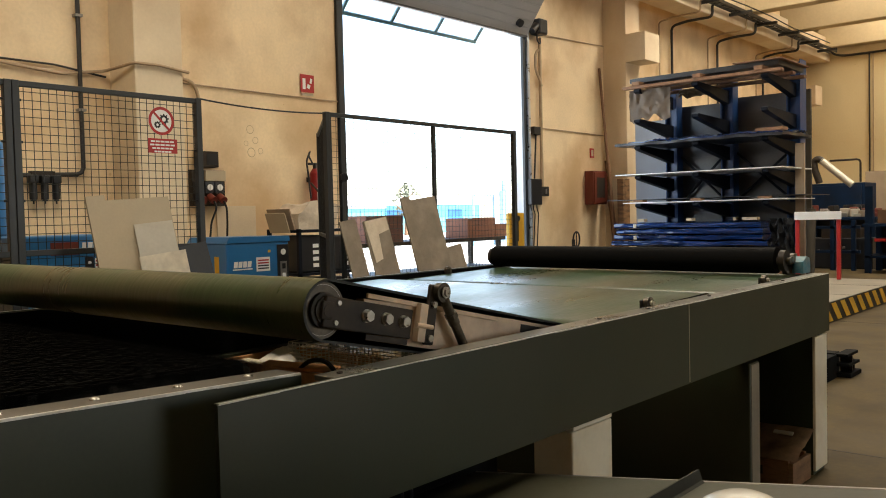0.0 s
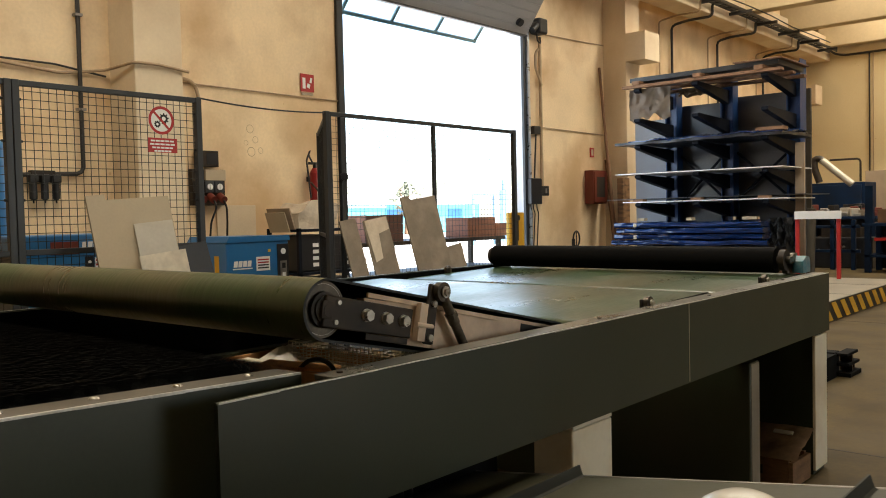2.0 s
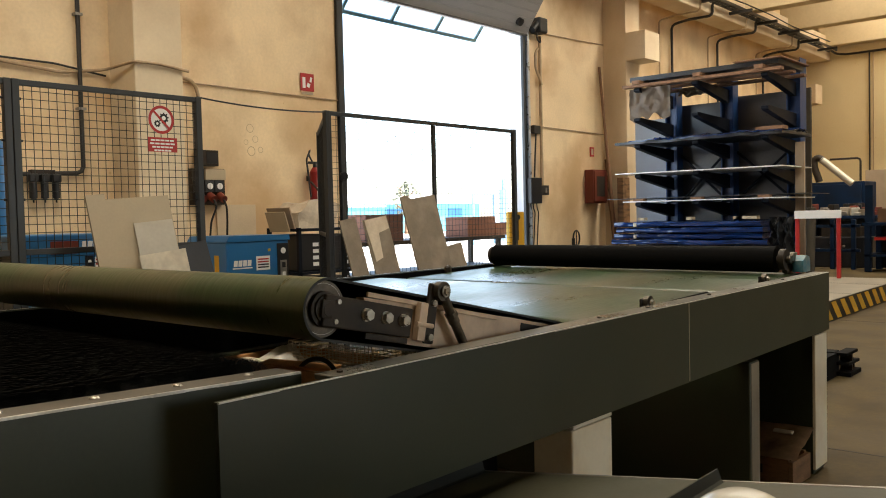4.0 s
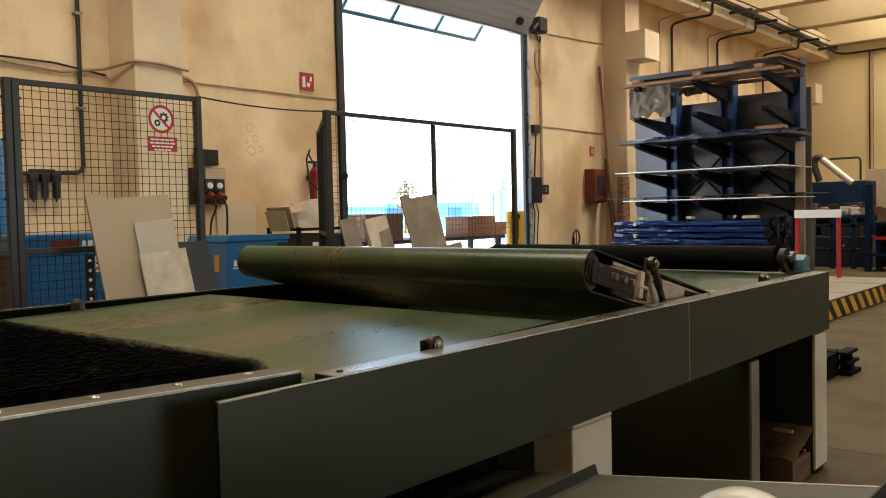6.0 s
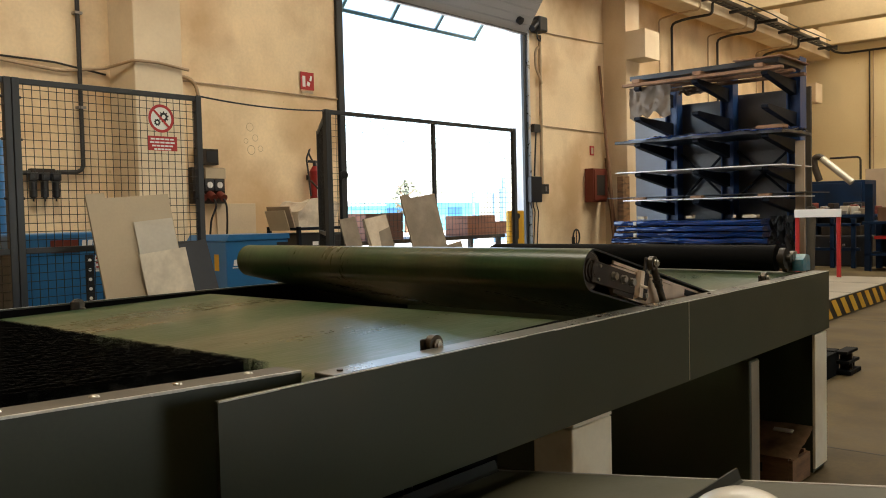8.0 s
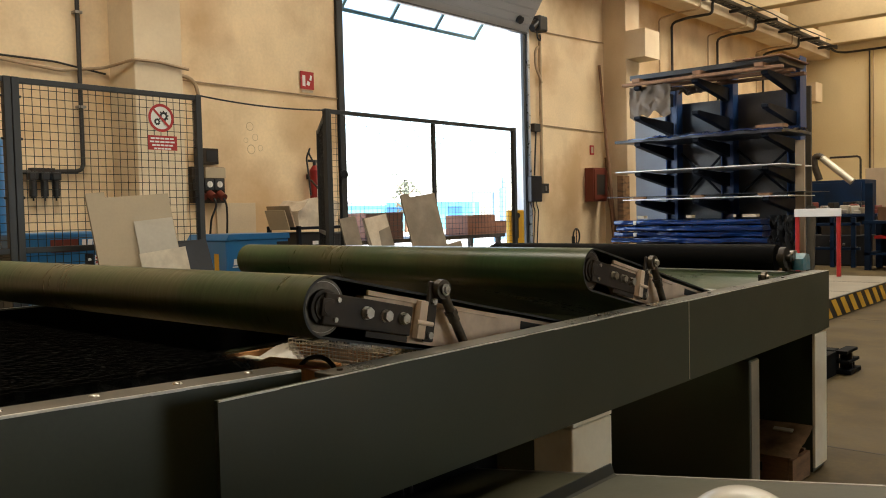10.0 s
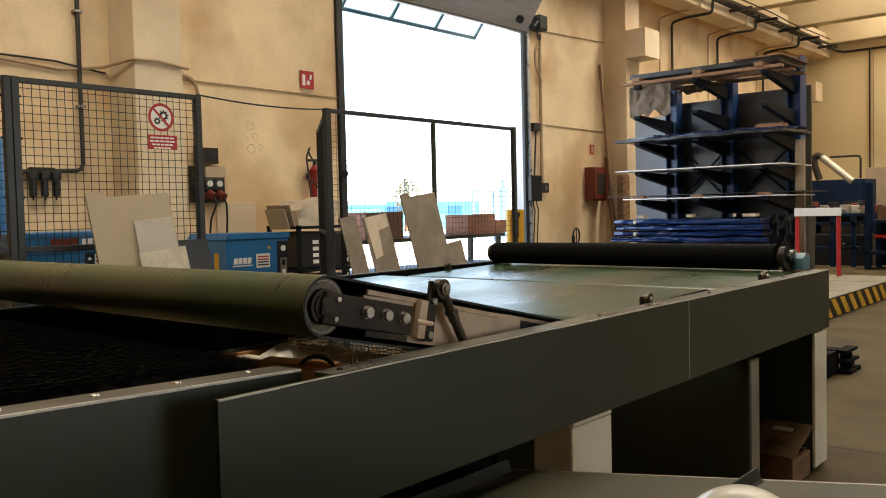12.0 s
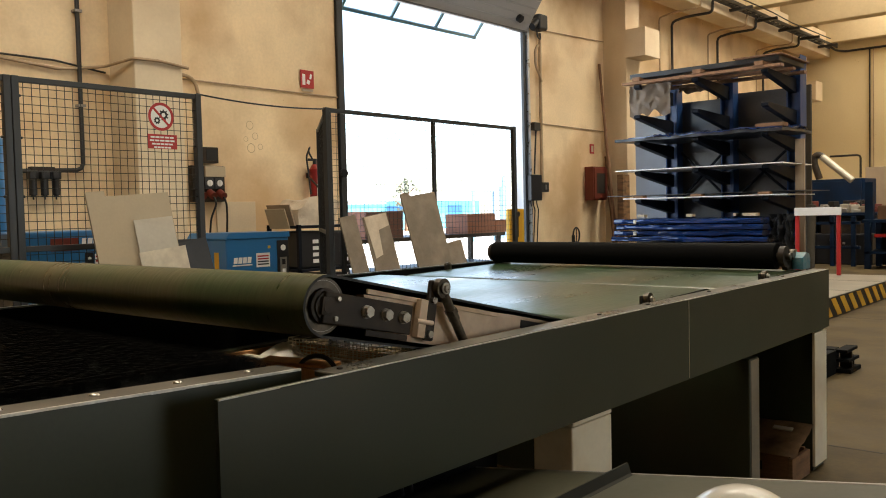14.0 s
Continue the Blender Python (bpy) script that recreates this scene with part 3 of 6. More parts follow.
for k in range(40):
    a = -1.385 + 2.36 * k / 40
    w = random.uniform(0.0030, 0.0060)
    add_box(bm, a, a + 0.059, 1.1892, 1.190 + w, 0.8235 - random.uniform(0.0032, 0.0042), 0.8240)
tagged(part("worn_edge", bm, M_WORN, rail, "rubbed bare metal edge"), kind="stuff")
for k in range(12):
    x = 0.893 - 0.141 * k
    bm = bm_new()
    s = bmesh.ops.create_uvsphere(bm, u_segments=12, v_segments=6, radius=0.0085)
    bmesh.ops.scale(bm, vec=(1, 1, 0.42), verts=s["verts"])
    bmesh.ops.translate(bm, vec=(x, 1.234, 0.8235), verts=s["verts"])
    part("rivet", bm, M_BOLT, rail, "bright domed rivet", True)
bm = bm_new()
add_box(bm, -1.4, 0.978, 2.755, 2.785, 0.42, 0.8225, 0.003)
part("side_rail", bm, M_GREEN, brush, "dark grey-green steel side rail")
for x in (-1.3, 0.25):
    for y in (1.21, 2.70):
        lift = 0.0241 + (0.978 - x - 0.04) * 0.0 - math.tan(radians(1.9)) * (0.978 - x)
        box_part("leg", (x, x + 0.08, y, y + 0.05, lift - 0.024, 0.44), M_GREEN, brush, bevel=0.003)
bm = bm_new()
for j in range(98):
    for i in range(5):
        x = -SLAT / 2 + 0.006 + 0.012 * i + random.uniform(-0.0008, 0.0008)
        y = 1.274 + 0.015 * j + (0.0075 if i % 2 else 0.0)
        dx, dy = random.uniform(-0.0022, 0.0022), random.uniform(-0.0022, 0.0022)
        h = random.uniform(0.026, 0.031)
        lower = [bm.verts.new((x + 0.0021 * math.cos(a), y + 0.0021 * math.sin(a), 0.0)) for a in (0.4, 1.97, 3.54, 5.11)]
        upper = [bm.verts.new((x + dx + 0.0026 * math.cos(a), y + dy + 0.0026 * math.sin(a), h)) for a in (0.4, 1.97, 3.54, 5.11)]
        for q in range(4):
            bm.faces.new((lower[q], lower[(q + 1) % 4], upper[(q + 1) % 4], upper[q]))
        bm.faces.new(upper)
add_box(bm, -SLAT / 2 + 0.0005, SLAT / 2 - 0.0005, 1.266, 2.745, -0.012, 0.0)
SLAT_MESH = mesh_of("brush_slat", bm, M_BRISTLE)
slats = []
for k in range(N_SLAT):
    ob = new("brush_slat", SLAT_MESH)
    ob.parent = brush
    slats.append(ob)


def loop_pose(s):
    """Where a slat is after s metres along the endless chain."""
    total = SLAT * N_SLAT
    s = s % total
    half = math.pi * LOOP_R
    zc = BASE_Z - LOOP_R
    if s < TOP_LEN:
        return pose(TOP_X1 - TOP_LEN + s, 0, BASE_Z)
    s -= TOP_LEN
    if s < half:
        a = s / LOOP_R
        return pose(TOP_X1 + LOOP_R * math.sin(a), 0, zc + LOOP_R * math.cos(a), 0, math.degrees(a), 0)
    s -= half
    if s < TOP_LEN:
        return pose(TOP_X1 - s, 0, zc - LOOP_R, 0, 180, 0)
    s -= TOP_LEN
    a = s / LOOP_R
    return pose(TOP_X1 - TOP_LEN - LOOP_R * math.sin(a), 0, zc - LOOP_R * math.cos(a), 0, 180 + math.degrees(a), 0)


# speed of the brush chain, metres a second, from each time on
BRUSH_SPEED = [(0.0, 0.80), (4.3, 0.0), (5.55, 0.80), (8.7, 0.0), (9.9, 0.80), (10.75, 0.0), (11.85, 0.80), (14.2, 0.80)]


def brush_travel(t):
    d = 0.0
    for (a, v), (b, _) in zip(BRUSH_SPEED, BRUSH_SPEED[1:]):
        if t > a:
            d += v * (min(t, b) - a)
    return d


# ------------------------------------------------------------------ cleated scrap conveyor beside the table
CLEAT_SPEED, CLEAT_GAP, CB_UP = 0.1600, 0.600, 8.44
chute = thing("cleated_conveyor", "low rising grey-green cleated belt conveyor standing beside the table", "belt conveyor", pose(1.6, 1.078, 0.501, 0, -CB_UP, -90))
bm = bm_new()
add_box(bm, -0.50, 1.45, -0.46, 0.0, -0.012, 0.0, 0.002)
part("belt", bm, mat("dusty_grey_belt", (0.042, 0.043, 0.024), 0.5, spec=0.3, vary=0.35, scale=4, fine=70, stain=(0.072, 0.066, 0.039), stain_amount=0.5, stain_scale=3), chute, "dusty grey-green flat belt")
bm = bm_new()
add_box(bm, -0.50, 1.45, 0.001, 0.010, -0.07, 0.001, 0.002)
part("edge_strip", bm, M_STEEL, chute, "thin worn steel edge")
bm = bm_new()
add_box(bm, -0.50, 1.45, -0.45, -0.004, -0.09, -0.014, 0.003)
part("bed", bm, M_GREEN, chute)
upright = Matrix.Rotation(radians(CB_UP), 4, "Y")
for x in (-0.42, 1.3):
    for y in (-0.43, -0.07):
        drop = 0.501 + math.sin(radians(CB_UP)) * x - 0.05
        m = Matrix.Translation((x, y, -0.05)) @ upright
        box_part("leg", (0, 0.05, 0, 0.05, -drop, 0), M_GREEN, chute, m=m)
cleats = []
bm = bm_new()
add_prism(bm, [(-0.012, 0.0), (0.012, 0.0), (0.007, 0.005), (0.003, 0.026), (-0.001, 0.026), (-0.006, 0.005)], -0.44, -0.004)
CLEAT_MESH = mesh_of("cleat", bm, mat("grey_rubber_cleat", (0.026, 0.027, 0.019), 0.65, spec=0.3, vary=0.15, scale=10))
for k in range(7):
    ob = new("cleat", CLEAT_MESH)
    ob.parent = chute
    cleats.append(ob)


def motions():
    up, up_mid = 12.35, 13.7
    near = [(0.0, 1.0), (4.0, 1.0), (4.95, 1.0), (5.1, 0.62), (5.2, 0.34), (5.3, 0.14), (5.4, 0.05), (5.5, 0.02), (5.6, 0.0), (8.2, 0.0), (9.2, 0.0), (9.4, 0.45), (9.6, 0.9), (9.75, 1.0), (10.5, 1.0), (14.0, 1.0)]
    walk(flap_near, [(t, pose(1.82, 0, HINGE_Z, 0, -1.0 + (up + 1.0) * a, 0)) for t, a in near])
    mid = [(0.0, 0.0), (3.3, 0.0), (4.3, 0.0), (4.5, 0.4), (4.7, 0.88), (4.9, 1.0), (5.3, 1.0), (8.0, 1.0), (11.0, 1.0), (11.2, 1.0), (11.3, 0.75), (11.4, 0.46), (11.5, 0.22), (11.6, 0.10), (11.7, 0.02), (11.8, 0.0), (14.0, 0.0)]
    walk(flap_mid, [(t, pose(2.73, 0, HINGE_Z, 0, -1.0 + (up_mid + 1.0) * a, 0)) for t, a in mid])
    for k, ob in enumerate(slats):
        walk(ob, [(i / 15, loop_pose(k * SLAT + brush_travel(i / 15))) for i in range(211)])
    for k, ob in enumerate(cleats):
        start = 0.365 + (k - 4) * CLEAT_GAP
        rows = []
        for i in range(29):
            # the row of cleats is endless: one that leaves at the top comes back under the bed
            x = start + CLEAT_SPEED * i * 0.5
            rows.append((i * 0.5, pose(min(max(x, -0.495), 1.43), 0, 0.0002)))
        walk(ob, rows)

# ------------------------------------------------------------------ safety fence
def wire_panel(name, x0, x1, y, z0, z1, parent, pitch=0.05, r=0.0025):
    bm = bm_new()
    x = x0 + pitch * 0.6
    while x < x1:
        add_rod(bm, (x, y, z0), (x, y, z1), r, 5)
        x += pitch
    z = z1 - pitch * 0.7
    while z > z0:
        add_rod(bm, (x0, y - 0.003, z), (x1, y - 0.003, z), r, 5)
        z -= pitch
    ob = part(name, bm, M_WIRE, parent, "dark welded wire mesh")
    tagged(ob, kind="stuff")
    return ob


def fence_panel(x0, x1, y, label, mid=0.935, mesh_top=None, bars=(), wire=0.0025):
    f = thing("safety_fence", label, "fence", None, "machine safety fence")
    top = 1.965
    for x in (x0, x1):
        w = 0.022
        box_part("post", (x - w, x + w, y - w, y + w, 0, top), M_FENCE, f, bevel=0.004)
        box_part("foot_plate", (x - 0.06, x + 0.06, y - 0.06, y + 0.06, 0, 0.008), M_FENCE, f)
        for z in (0.5, 1.25, 1.6, 1.85):
            bm = bm_new()
            add_rod(bm, (x + (w if x == x0 else -w), y, z), (x + (w + 0.014 if x == x0 else -w - 0.014), y, z), 0.008, 8)
            part("clip", bm, M_BLACK, f)
    box_part("top_rail", (x0 + 0.022, x1 - 0.022, y - 0.017, y + 0.017, top - 0.036, top - 0.002), M_FENCE, f, bevel=0.003)
    for z in (0.12, mid):
        box_part("cross_rail", (x0 + 0.022, x1 - 0.022, y - 0.016, y + 0.016, z - 0.018, z + 0.018), M_FENCE, f, bevel=0.003)
    for x in bars:
        box_part("post", (x - 0.017, x + 0.017, y - 0.0165, y + 0.0165, 0, top - 0.037), M_FENCE, f, bevel=0.003)
    wire_panel("wire_mesh", x0 + 0.022, x1 - 0.022, y, 0.10, mesh_top or top - 0.03, f, 0.05, wire)
    return f


fence_panel(2.165, 3.405, 5.2, "dark grey safety fence panel with square wire mesh")
fence_panel(0.70, 2.118, 5.2, "dark grey safety fence panel with square wire mesh")
fence_panel(4.60, 7.160, 5.2, "dark grey safety fence panel before the open doorway", 0.50, None, (4.755, 5.905), 0.0018)

# half-open gate leaf seen nearly edge on
gate = thing("fence_gate", "dark grey mesh gate leaf swung half open at the fence", "gate", pose(4.66, 5.26, 0, 0, 0, 51.5))
for x0, x1 in ((0.0, 0.045), (1.63, 1.675)):
    box_part("upright", (x0, x1, -0.022, 0.022, 0.08, 1.965), M_FENCE, gate, bevel=0.004)
for z in (0.1, 0.93, 1.93):
    box_part("cross_rail", (0.045, 1.63, -0.017, 0.017, z, z + 0.035), M_FENCE, gate, bevel=0.003)
wire_panel("wire_mesh", 0.045, 1.63, 0.0, 0.1, 1.93, gate)
box_part("latch_post", (-0.075, -0.015, -0.03, 0.03, 0.0, 1.965), M_FENCE, gate, "scuffed dark grey latch post", bevel=0.005)
bm = bm_new()
add_rod(bm, (4.735, 5.15, 1.435), (4.745, 5.177, 1.435), 0.036, 20)
add_rod(bm, (4.722, 5.13, 1.435), (4.735, 5.15, 1.435), 0.030, 20)
tagged(part("gate_knob", bm, M_BLACK, None, "round black plastic knob on the fence post", True), category="knob")

bm = bm_new()
pts = []
for k in range(13):
    u = k / 12
    pts.append((3.405 + (4.66 - 3.405) * u, 5.2, 1.968 - 0.01 * u - 0.055 * 4 * u * (1 - u) * 0.5))
add_pipe(bm, pts, 0.006, 6)
tagged(part("fence_cable", bm, M_BLACK, None, "thin black cable sagging between the fence posts"), category="cable")


def prohibition_sign():
    s = thing("prohibition_sign", "round red and white prohibition sign with black gears on the fence", "sign", pose(3.105, 5.176, 1.785, 90, 0, 0) @ Matrix.Scale(1.22, 4))
    bm = bm_new()
    add_rod(bm, (0, 0, 0), (0, 0, 0.003), 0.078, 40)
    part("plate", bm, M_WHITE, s)
    bm = bm_new()
    for k in range(40):
        a, b = 2 * math.pi * k / 40, 2 * math.pi * (k + 1) / 40
        q = [bm.verts.new((r * math.cos(t), r * math.sin(t), 0.0042)) for r, t in ((0.062, a), (0.078, a), (0.078, b), (0.062, b))]
        bm.faces.new(q)
    part("red_ring", bm, M_RED, s, "red ring")
    box_part("slash", (-0.064, 0.064, -0.006, 0.006, 0.0032, 0.0052), M_RED, s, m=Matrix.Rotation(radians(-45), 4, "Z"))
    for cx, cy, r in ((0.016, 0.010, 0.024), (-0.024, -0.022, 0.015)):
        bm = bm_new()
        for k in range(16):
            a, b = 2 * math.pi * k / 16, 2 * math.pi * (k + 1) / 16
            q = [bm.verts.new((cx + rr * math.cos(t), cy + rr * math.sin(t), 0.0036)) for rr, t in ((r * 0.5, a), (r, a), (r, b), (r * 0.5, b))]
            bm.faces.new(q)
        for k in range(9):
            a = 2 * math.pi * k / 9
            add_box(bm, -0.004, 0.004, r * 0.95, r * 1.28, 0.0032, 0.0037, m=Matrix.Translation((cx, cy, 0)) @ Matrix.Rotation(a, 4, "Z"))
        part("gear", bm, M_BLACK, s)
    return s


prohibition_sign()
notice = thing("warning_notice", "red rectangular notice with unreadable white lines on the fence", "sign", pose(3.112, 5.176, 1.618, 90, 0, 0) @ Matrix.Scale(1.08, 4))
box_part("plate", (-0.1, 0.1, -0.045, 0.045, 0, 0.003), M_RED, notice)
for k in range(4):
    w = (0.082, 0.088, 0.074, 0.06)[k]
    for j in range(5):
        x0 = -w + 2 * w * j / 5
        box_part("text_bar", (x0, x0 + 2 * w / 5 * 0.82, 0.022 - 0.021 * k, 0.032 - 0.021 * k, 0.003, 0.0042), M_WHITE, notice)


# ------------------------------------------------------------------ leaning boards and sheets
def lean_board(name, label, category, x, y, z, width, roll, lean, thick, material, outline=None, height=None, group=""):
    """A board whose upper left corner is at x, y, z; it stands on the floor or on what is under it."""
    h = height or z / math.cos(radians(lean)) / math.cos(radians(roll)) - 0.002
    m = Matrix.Translation((x, y, z)) @ Matrix.Rotation(radians(-lean), 4, "X") @ Matrix.Rotation(radians(-roll), 4, "Y")
    bm = bm_new()
    pts = outline or [(0, 0), (width, 0), (width, -h), (0, -h)]
    pts = [(px, -h if pz == "b" else pz) for px, pz in pts]
    add_prism(bm, pts, 0, thick)
    ob = part(name, bm, material, None, label)
    ob.matrix_world = m
    return tagged(ob, category=category, group=group)


lean_board("board", "tall beige-grey board with a stepped top leaning on the fence", "board", 2.437, 4.93, 1.267, 0.55, 5, 9, 0.014, M_BOARD,
           [(0, 0), (0.12, 0.0), (0.12, -0.035), (0.55, -0.045), (0.55, "b"), (0, "b")])
lean_board("metal_sheet", "dull galvanised metal sheet leaning on the boards", "metal sheet", 2.718, 4.885, 1.093, 0.27, 5, 9, 0.003, M_SHEET)
lean_board("metal_sheet", "pale galvanised metal sheet leaning on the boards", "metal sheet", 2.715, 4.83, 0.892, 0.33, 6, 9, 0.003, M_SHEET2)
lean_board("metal_sheet", "dark grey metal sheet leaning on the fence", "metal sheet", 3.02, 4.95, 0.93, 0.26, 9, 9, 0.004, M_GREYSHEET)
lean_board("board", "narrow dusty board leaning beside the compressor", "board", 2.72, 5.32, 0.90, 0.10, 5, 6, 0.02, M_BOARD)
lean_board("board", "grey board leaning on the fence rail", "board", 4.64, 5.12, 1.072, 0.18, 8, 10, 0.012, M_DARKBOARD, None, None, "boards at the gate")
patched = lean_board("board", "paper-patched board leaning on the fence rail", "board", 4.90, 5.12, 1.072, 0.29, 8, 10, 0.012, M_DARKBOARD, None, None, "boards at the gate")
patch = lean_board("paper_patch", "torn pale paper patch", "", 4.905, 5.1145, 1.068, 0.28, 8, 10, 0.004, M_CARTON, [(0.01, 0), (0.27, 0.0), (0.275, -0.11), (0.14, -0.13), (0.12, -0.34), (0.03, -0.36)], 0.5)
patch.parent = patched
patch.matrix_parent_inverse = patched.matrix_basis.inverted()
lean_board("board", "large grey-brown board leaning on the fence rail", "board", 5.34, 5.10, 1.265, 0.45, 8, 10, 0.014, M_DARKBOARD,
           [(0, 0), (0.10, 0.0), (0.12, -0.035), (0.45, -0.04), (0.45, "b"), (0, "b")], None, "boards at the gate")
lean_board("board", "short brown board leaning on the fence", "board", 5.90, 5.12, 0.80, 0.29, 8, 10, 0.012, M_DARKBOARD, None, None, "boards at the gate")

# cans and tubs on the floor behind the fence
for x, y, r, h, mt, lb in ((2.45, 5.75, 0.05, 0.62, M_BOARD, "dusty beige tub"), (2.62, 5.75, 0.07, 0.66, M_CARD, "worn brown drum")):
    bm = bm_new()
    add_rod(bm, (x, y, 0), (x, y, h), r, 24)
    add_rod(bm, (x, y, h), (x, y, h + 0.012), r * 1.05, 24)
    tagged(part("drum_can", bm, mt, None, lb + " standing beside the compressor", True), category="can")


# ------------------------------------------------------------------ compressors
def logo_bars(parent, x, y, z, w, h, material):
    """A maker's mark as plain slanted blocks with an underline."""
    for k in range(4):
        bm = bm_new()
        a = x + w * k / 4
        add_prism(bm, [(a, z), (a + w / 4 * 0.8, z), (a + w / 4 * 0.95, z + h), (a + w / 4 * 0.15, z + h)], y - 0.0015, y + 0.001)
        part("mark_block", bm, material, parent)
    box_part("mark_line", (x - w * 0.05, x + w * 1.02, y - 0.0015, y + 0.001, z - h * 0.4, z - h * 0.2), material, parent)


def compressor(x0, y0, label, w=0.70):
    c = thing("compressor", label, "compressor", pose(x0, y0, 0), "blue compressors")
    d, h = 0.62, 0.90
    bm = bm_new()
    add_box(bm, 0, w, 0, d, 0.06, h, 0.012)
    body = part("cabinet", bm, M_BLUE, c, "blue enamelled sheet steel cabinet")
    bm = bm_new()
    add_prism(bm, [(-0.006, h), (w + 0.012, h), (w + 0.006, h + 0.05), (0.03, h + 0.055)], -0.008, d)
    part("hood", bm, M_BLUE, c, "overhanging blue hood")
    panel = box_part("control_panel", (w - 0.14, w - 0.006, -0.006, 0.0, 0.24, h - 0.03), M_BLACK, c, "black control strip", 0.002)
    bm = bm_new()
    add_rod(bm, (w - 0.072, -0.012, h - 0.10), (w - 0.072, -0.006, h - 0.10), 0.028, 20)
    part("gauge", bm, M_WHITE, panel, "round white gauge")
    box_part("switch_plate", (w - 0.11, w - 0.035, -0.010, -0.006, h - 0.42, h - 0.19), M_STEEL, panel)
    for z, mt in ((h - 0.26, M_BLACK), (h - 0.35, M_WHITE)):
        box_part("switch", (w - 0.09, w - 0.055, -0.016, -0.0105, z, z + 0.05), mt, panel)
    logo_bars(body, 0.07, -0.001, h - 0.225, 0.20, 0.055, M_WHITE)
    sticker = box_part("warning_label", (0.32, 0.475, -0.0015, 0.001, h - 0.27, h - 0.14), M_WHITE, body, "white and red warning label")
    for k in range(4):
        box_part("text_bar", (0.335, 0.46, -0.0028, -0.0016, h - 0.175 - k * 0.025, h - 0.162 - k * 0.025), M_RED if k < 2 else M_GREYSHEET, sticker)
    box_part("yellow_label", (-0.0015, 0.001, 0.12, 0.19, h - 0.27, h - 0.12), M_YELLOW, body, "yellow warning label")
    box_part("tag", (0.455, 0.485, -0.0015, 0.001, h - 0.10, h - 0.075), M_YELLOW, body)
    for x in (0.04, w - 0.1):
        for y in (0.04, d - 0.1):
            box_part("foot", (x, x + 0.06, y, y + 0.06, 0, 0.06), M_BLACK, c)
    return c


compressor(4.44, 6.40, "blue cabinet compressor with black control strip on the floor")
bm = bm_new()
c2 = thing("compressor", "blue cabinet compressor with a red panel behind the fence", "compressor", pose(2.28, 5.60, 0), "blue compressors")
box_part("cabinet", (0, 1.02, 0, 0.6, 0.05, 1.03), M_BLUE, c2, "blue enamelled sheet steel cabinet", 0.012)
box_part("vent_panel", (-0.001, 0.002, 0.05, 0.5, 0.3, 0.9), M_BLACK, c2)
red = box_part("red_panel", (0.24, 0.43, -0.003, 0.001, 0.90, 0.985), M_DARKRED, c2, "dull red name panel")
logo_bars(c2, 0.45, -0.001, 0.925, 0.16, 0.055, M_WHITE)
strip = box_part("control_strip", (0.47, 0.53, -0.004, 0.0, 0.35, 0.88), M_BLACK, c2, "black control strip with white buttons")
for k in range(7):
    bm = bm_new()
    add_rod(bm, (0.50, -0.008, 0.84 - k * 0.065), (0.50, -0.004, 0.84 - k * 0.065), 0.012, 10)
    part("button", bm, M_WHITE, strip)
lab = box_part("warning_label", (0.535, 0.60, -0.0025, 0.001, 0.76, 0.87), M_WHITE, c2, "white and red label")
for k in range(3):
    box_part("text_bar", (0.545, 0.592, -0.004, -0.0026, 0.845 - k * 0.03, 0.857 - k * 0.03), M_RED, lab)
# tall blue air tank at the left
tank = thing("air_tank", "tall blue upright air tank behind the fence", "tank", pose(2.42, 6.62, 0))
bm = bm_new()
add_rod(bm, (0, 0, 0.15), (0, 0, 1.66), 0.25, 32)
s = bmesh.ops.create_uvsphere(bm, u_segments=32, v_segments=12, radius=0.25)
bmesh.ops.scale(bm, vec=(1, 1, 0.5), verts=s["verts"])
bmesh.ops.translate(bm, vec=(0, 0, 1.66), verts=s["verts"])
part("vessel", bm, M_BLUE, tank, "", True)
for k in range(3):
    a = 2.1 * k
    box_part("leg", (0.2 * math.cos(a) - 0.02, 0.2 * math.cos(a) + 0.02, 0.2 * math.sin(a) - 0.02, 0.2 * math.sin(a) + 0.02, 0, 0.25), M_BLUE, tank)


# ------------------------------------------------------------------ wall fittings left of the doorway
def pipe_thing(name, label, pts, r, material, category="pipe", seg=10, clips=()):
    bm = bm_new()
    add_pipe(bm, pts, r, seg)
    ob = part(name, bm, material, None, label, True)
    tagged(ob, category=category)
    for p in clips:
        bm = bm_new()
        add_box(bm, p[0] - r * 1.7, p[0] + r * 1.7, p[1] - r * 1.3, WALL_Y - 0.001, p[2] - 0.012, p[2] + 0.012)
        part("clip", bm, M_STEEL, ob)
    return ob


pipe_thing("air_pipe", "dark vertical compressed air pipe on the wall", [(3.935, 7.95, ROOF_Z - 0.01), (3.925, 7.95, 1.585), (3.22, 7.95, 1.56)], 0.021, M_PIPE, clips=((3.93, 7.95, 3.1), (3.93, 7.95, 2.2)))
filt = thing("air_filter_unit", "black air filter and regulator set on the wall", "filter", pose(3.52, 7.90, 1.45))
box_part("mounting_plate", (-0.10, 0.12, 0.02, 0.095, 0.10, 0.155), M_DARKSTEEL, filt, bevel=0.003)
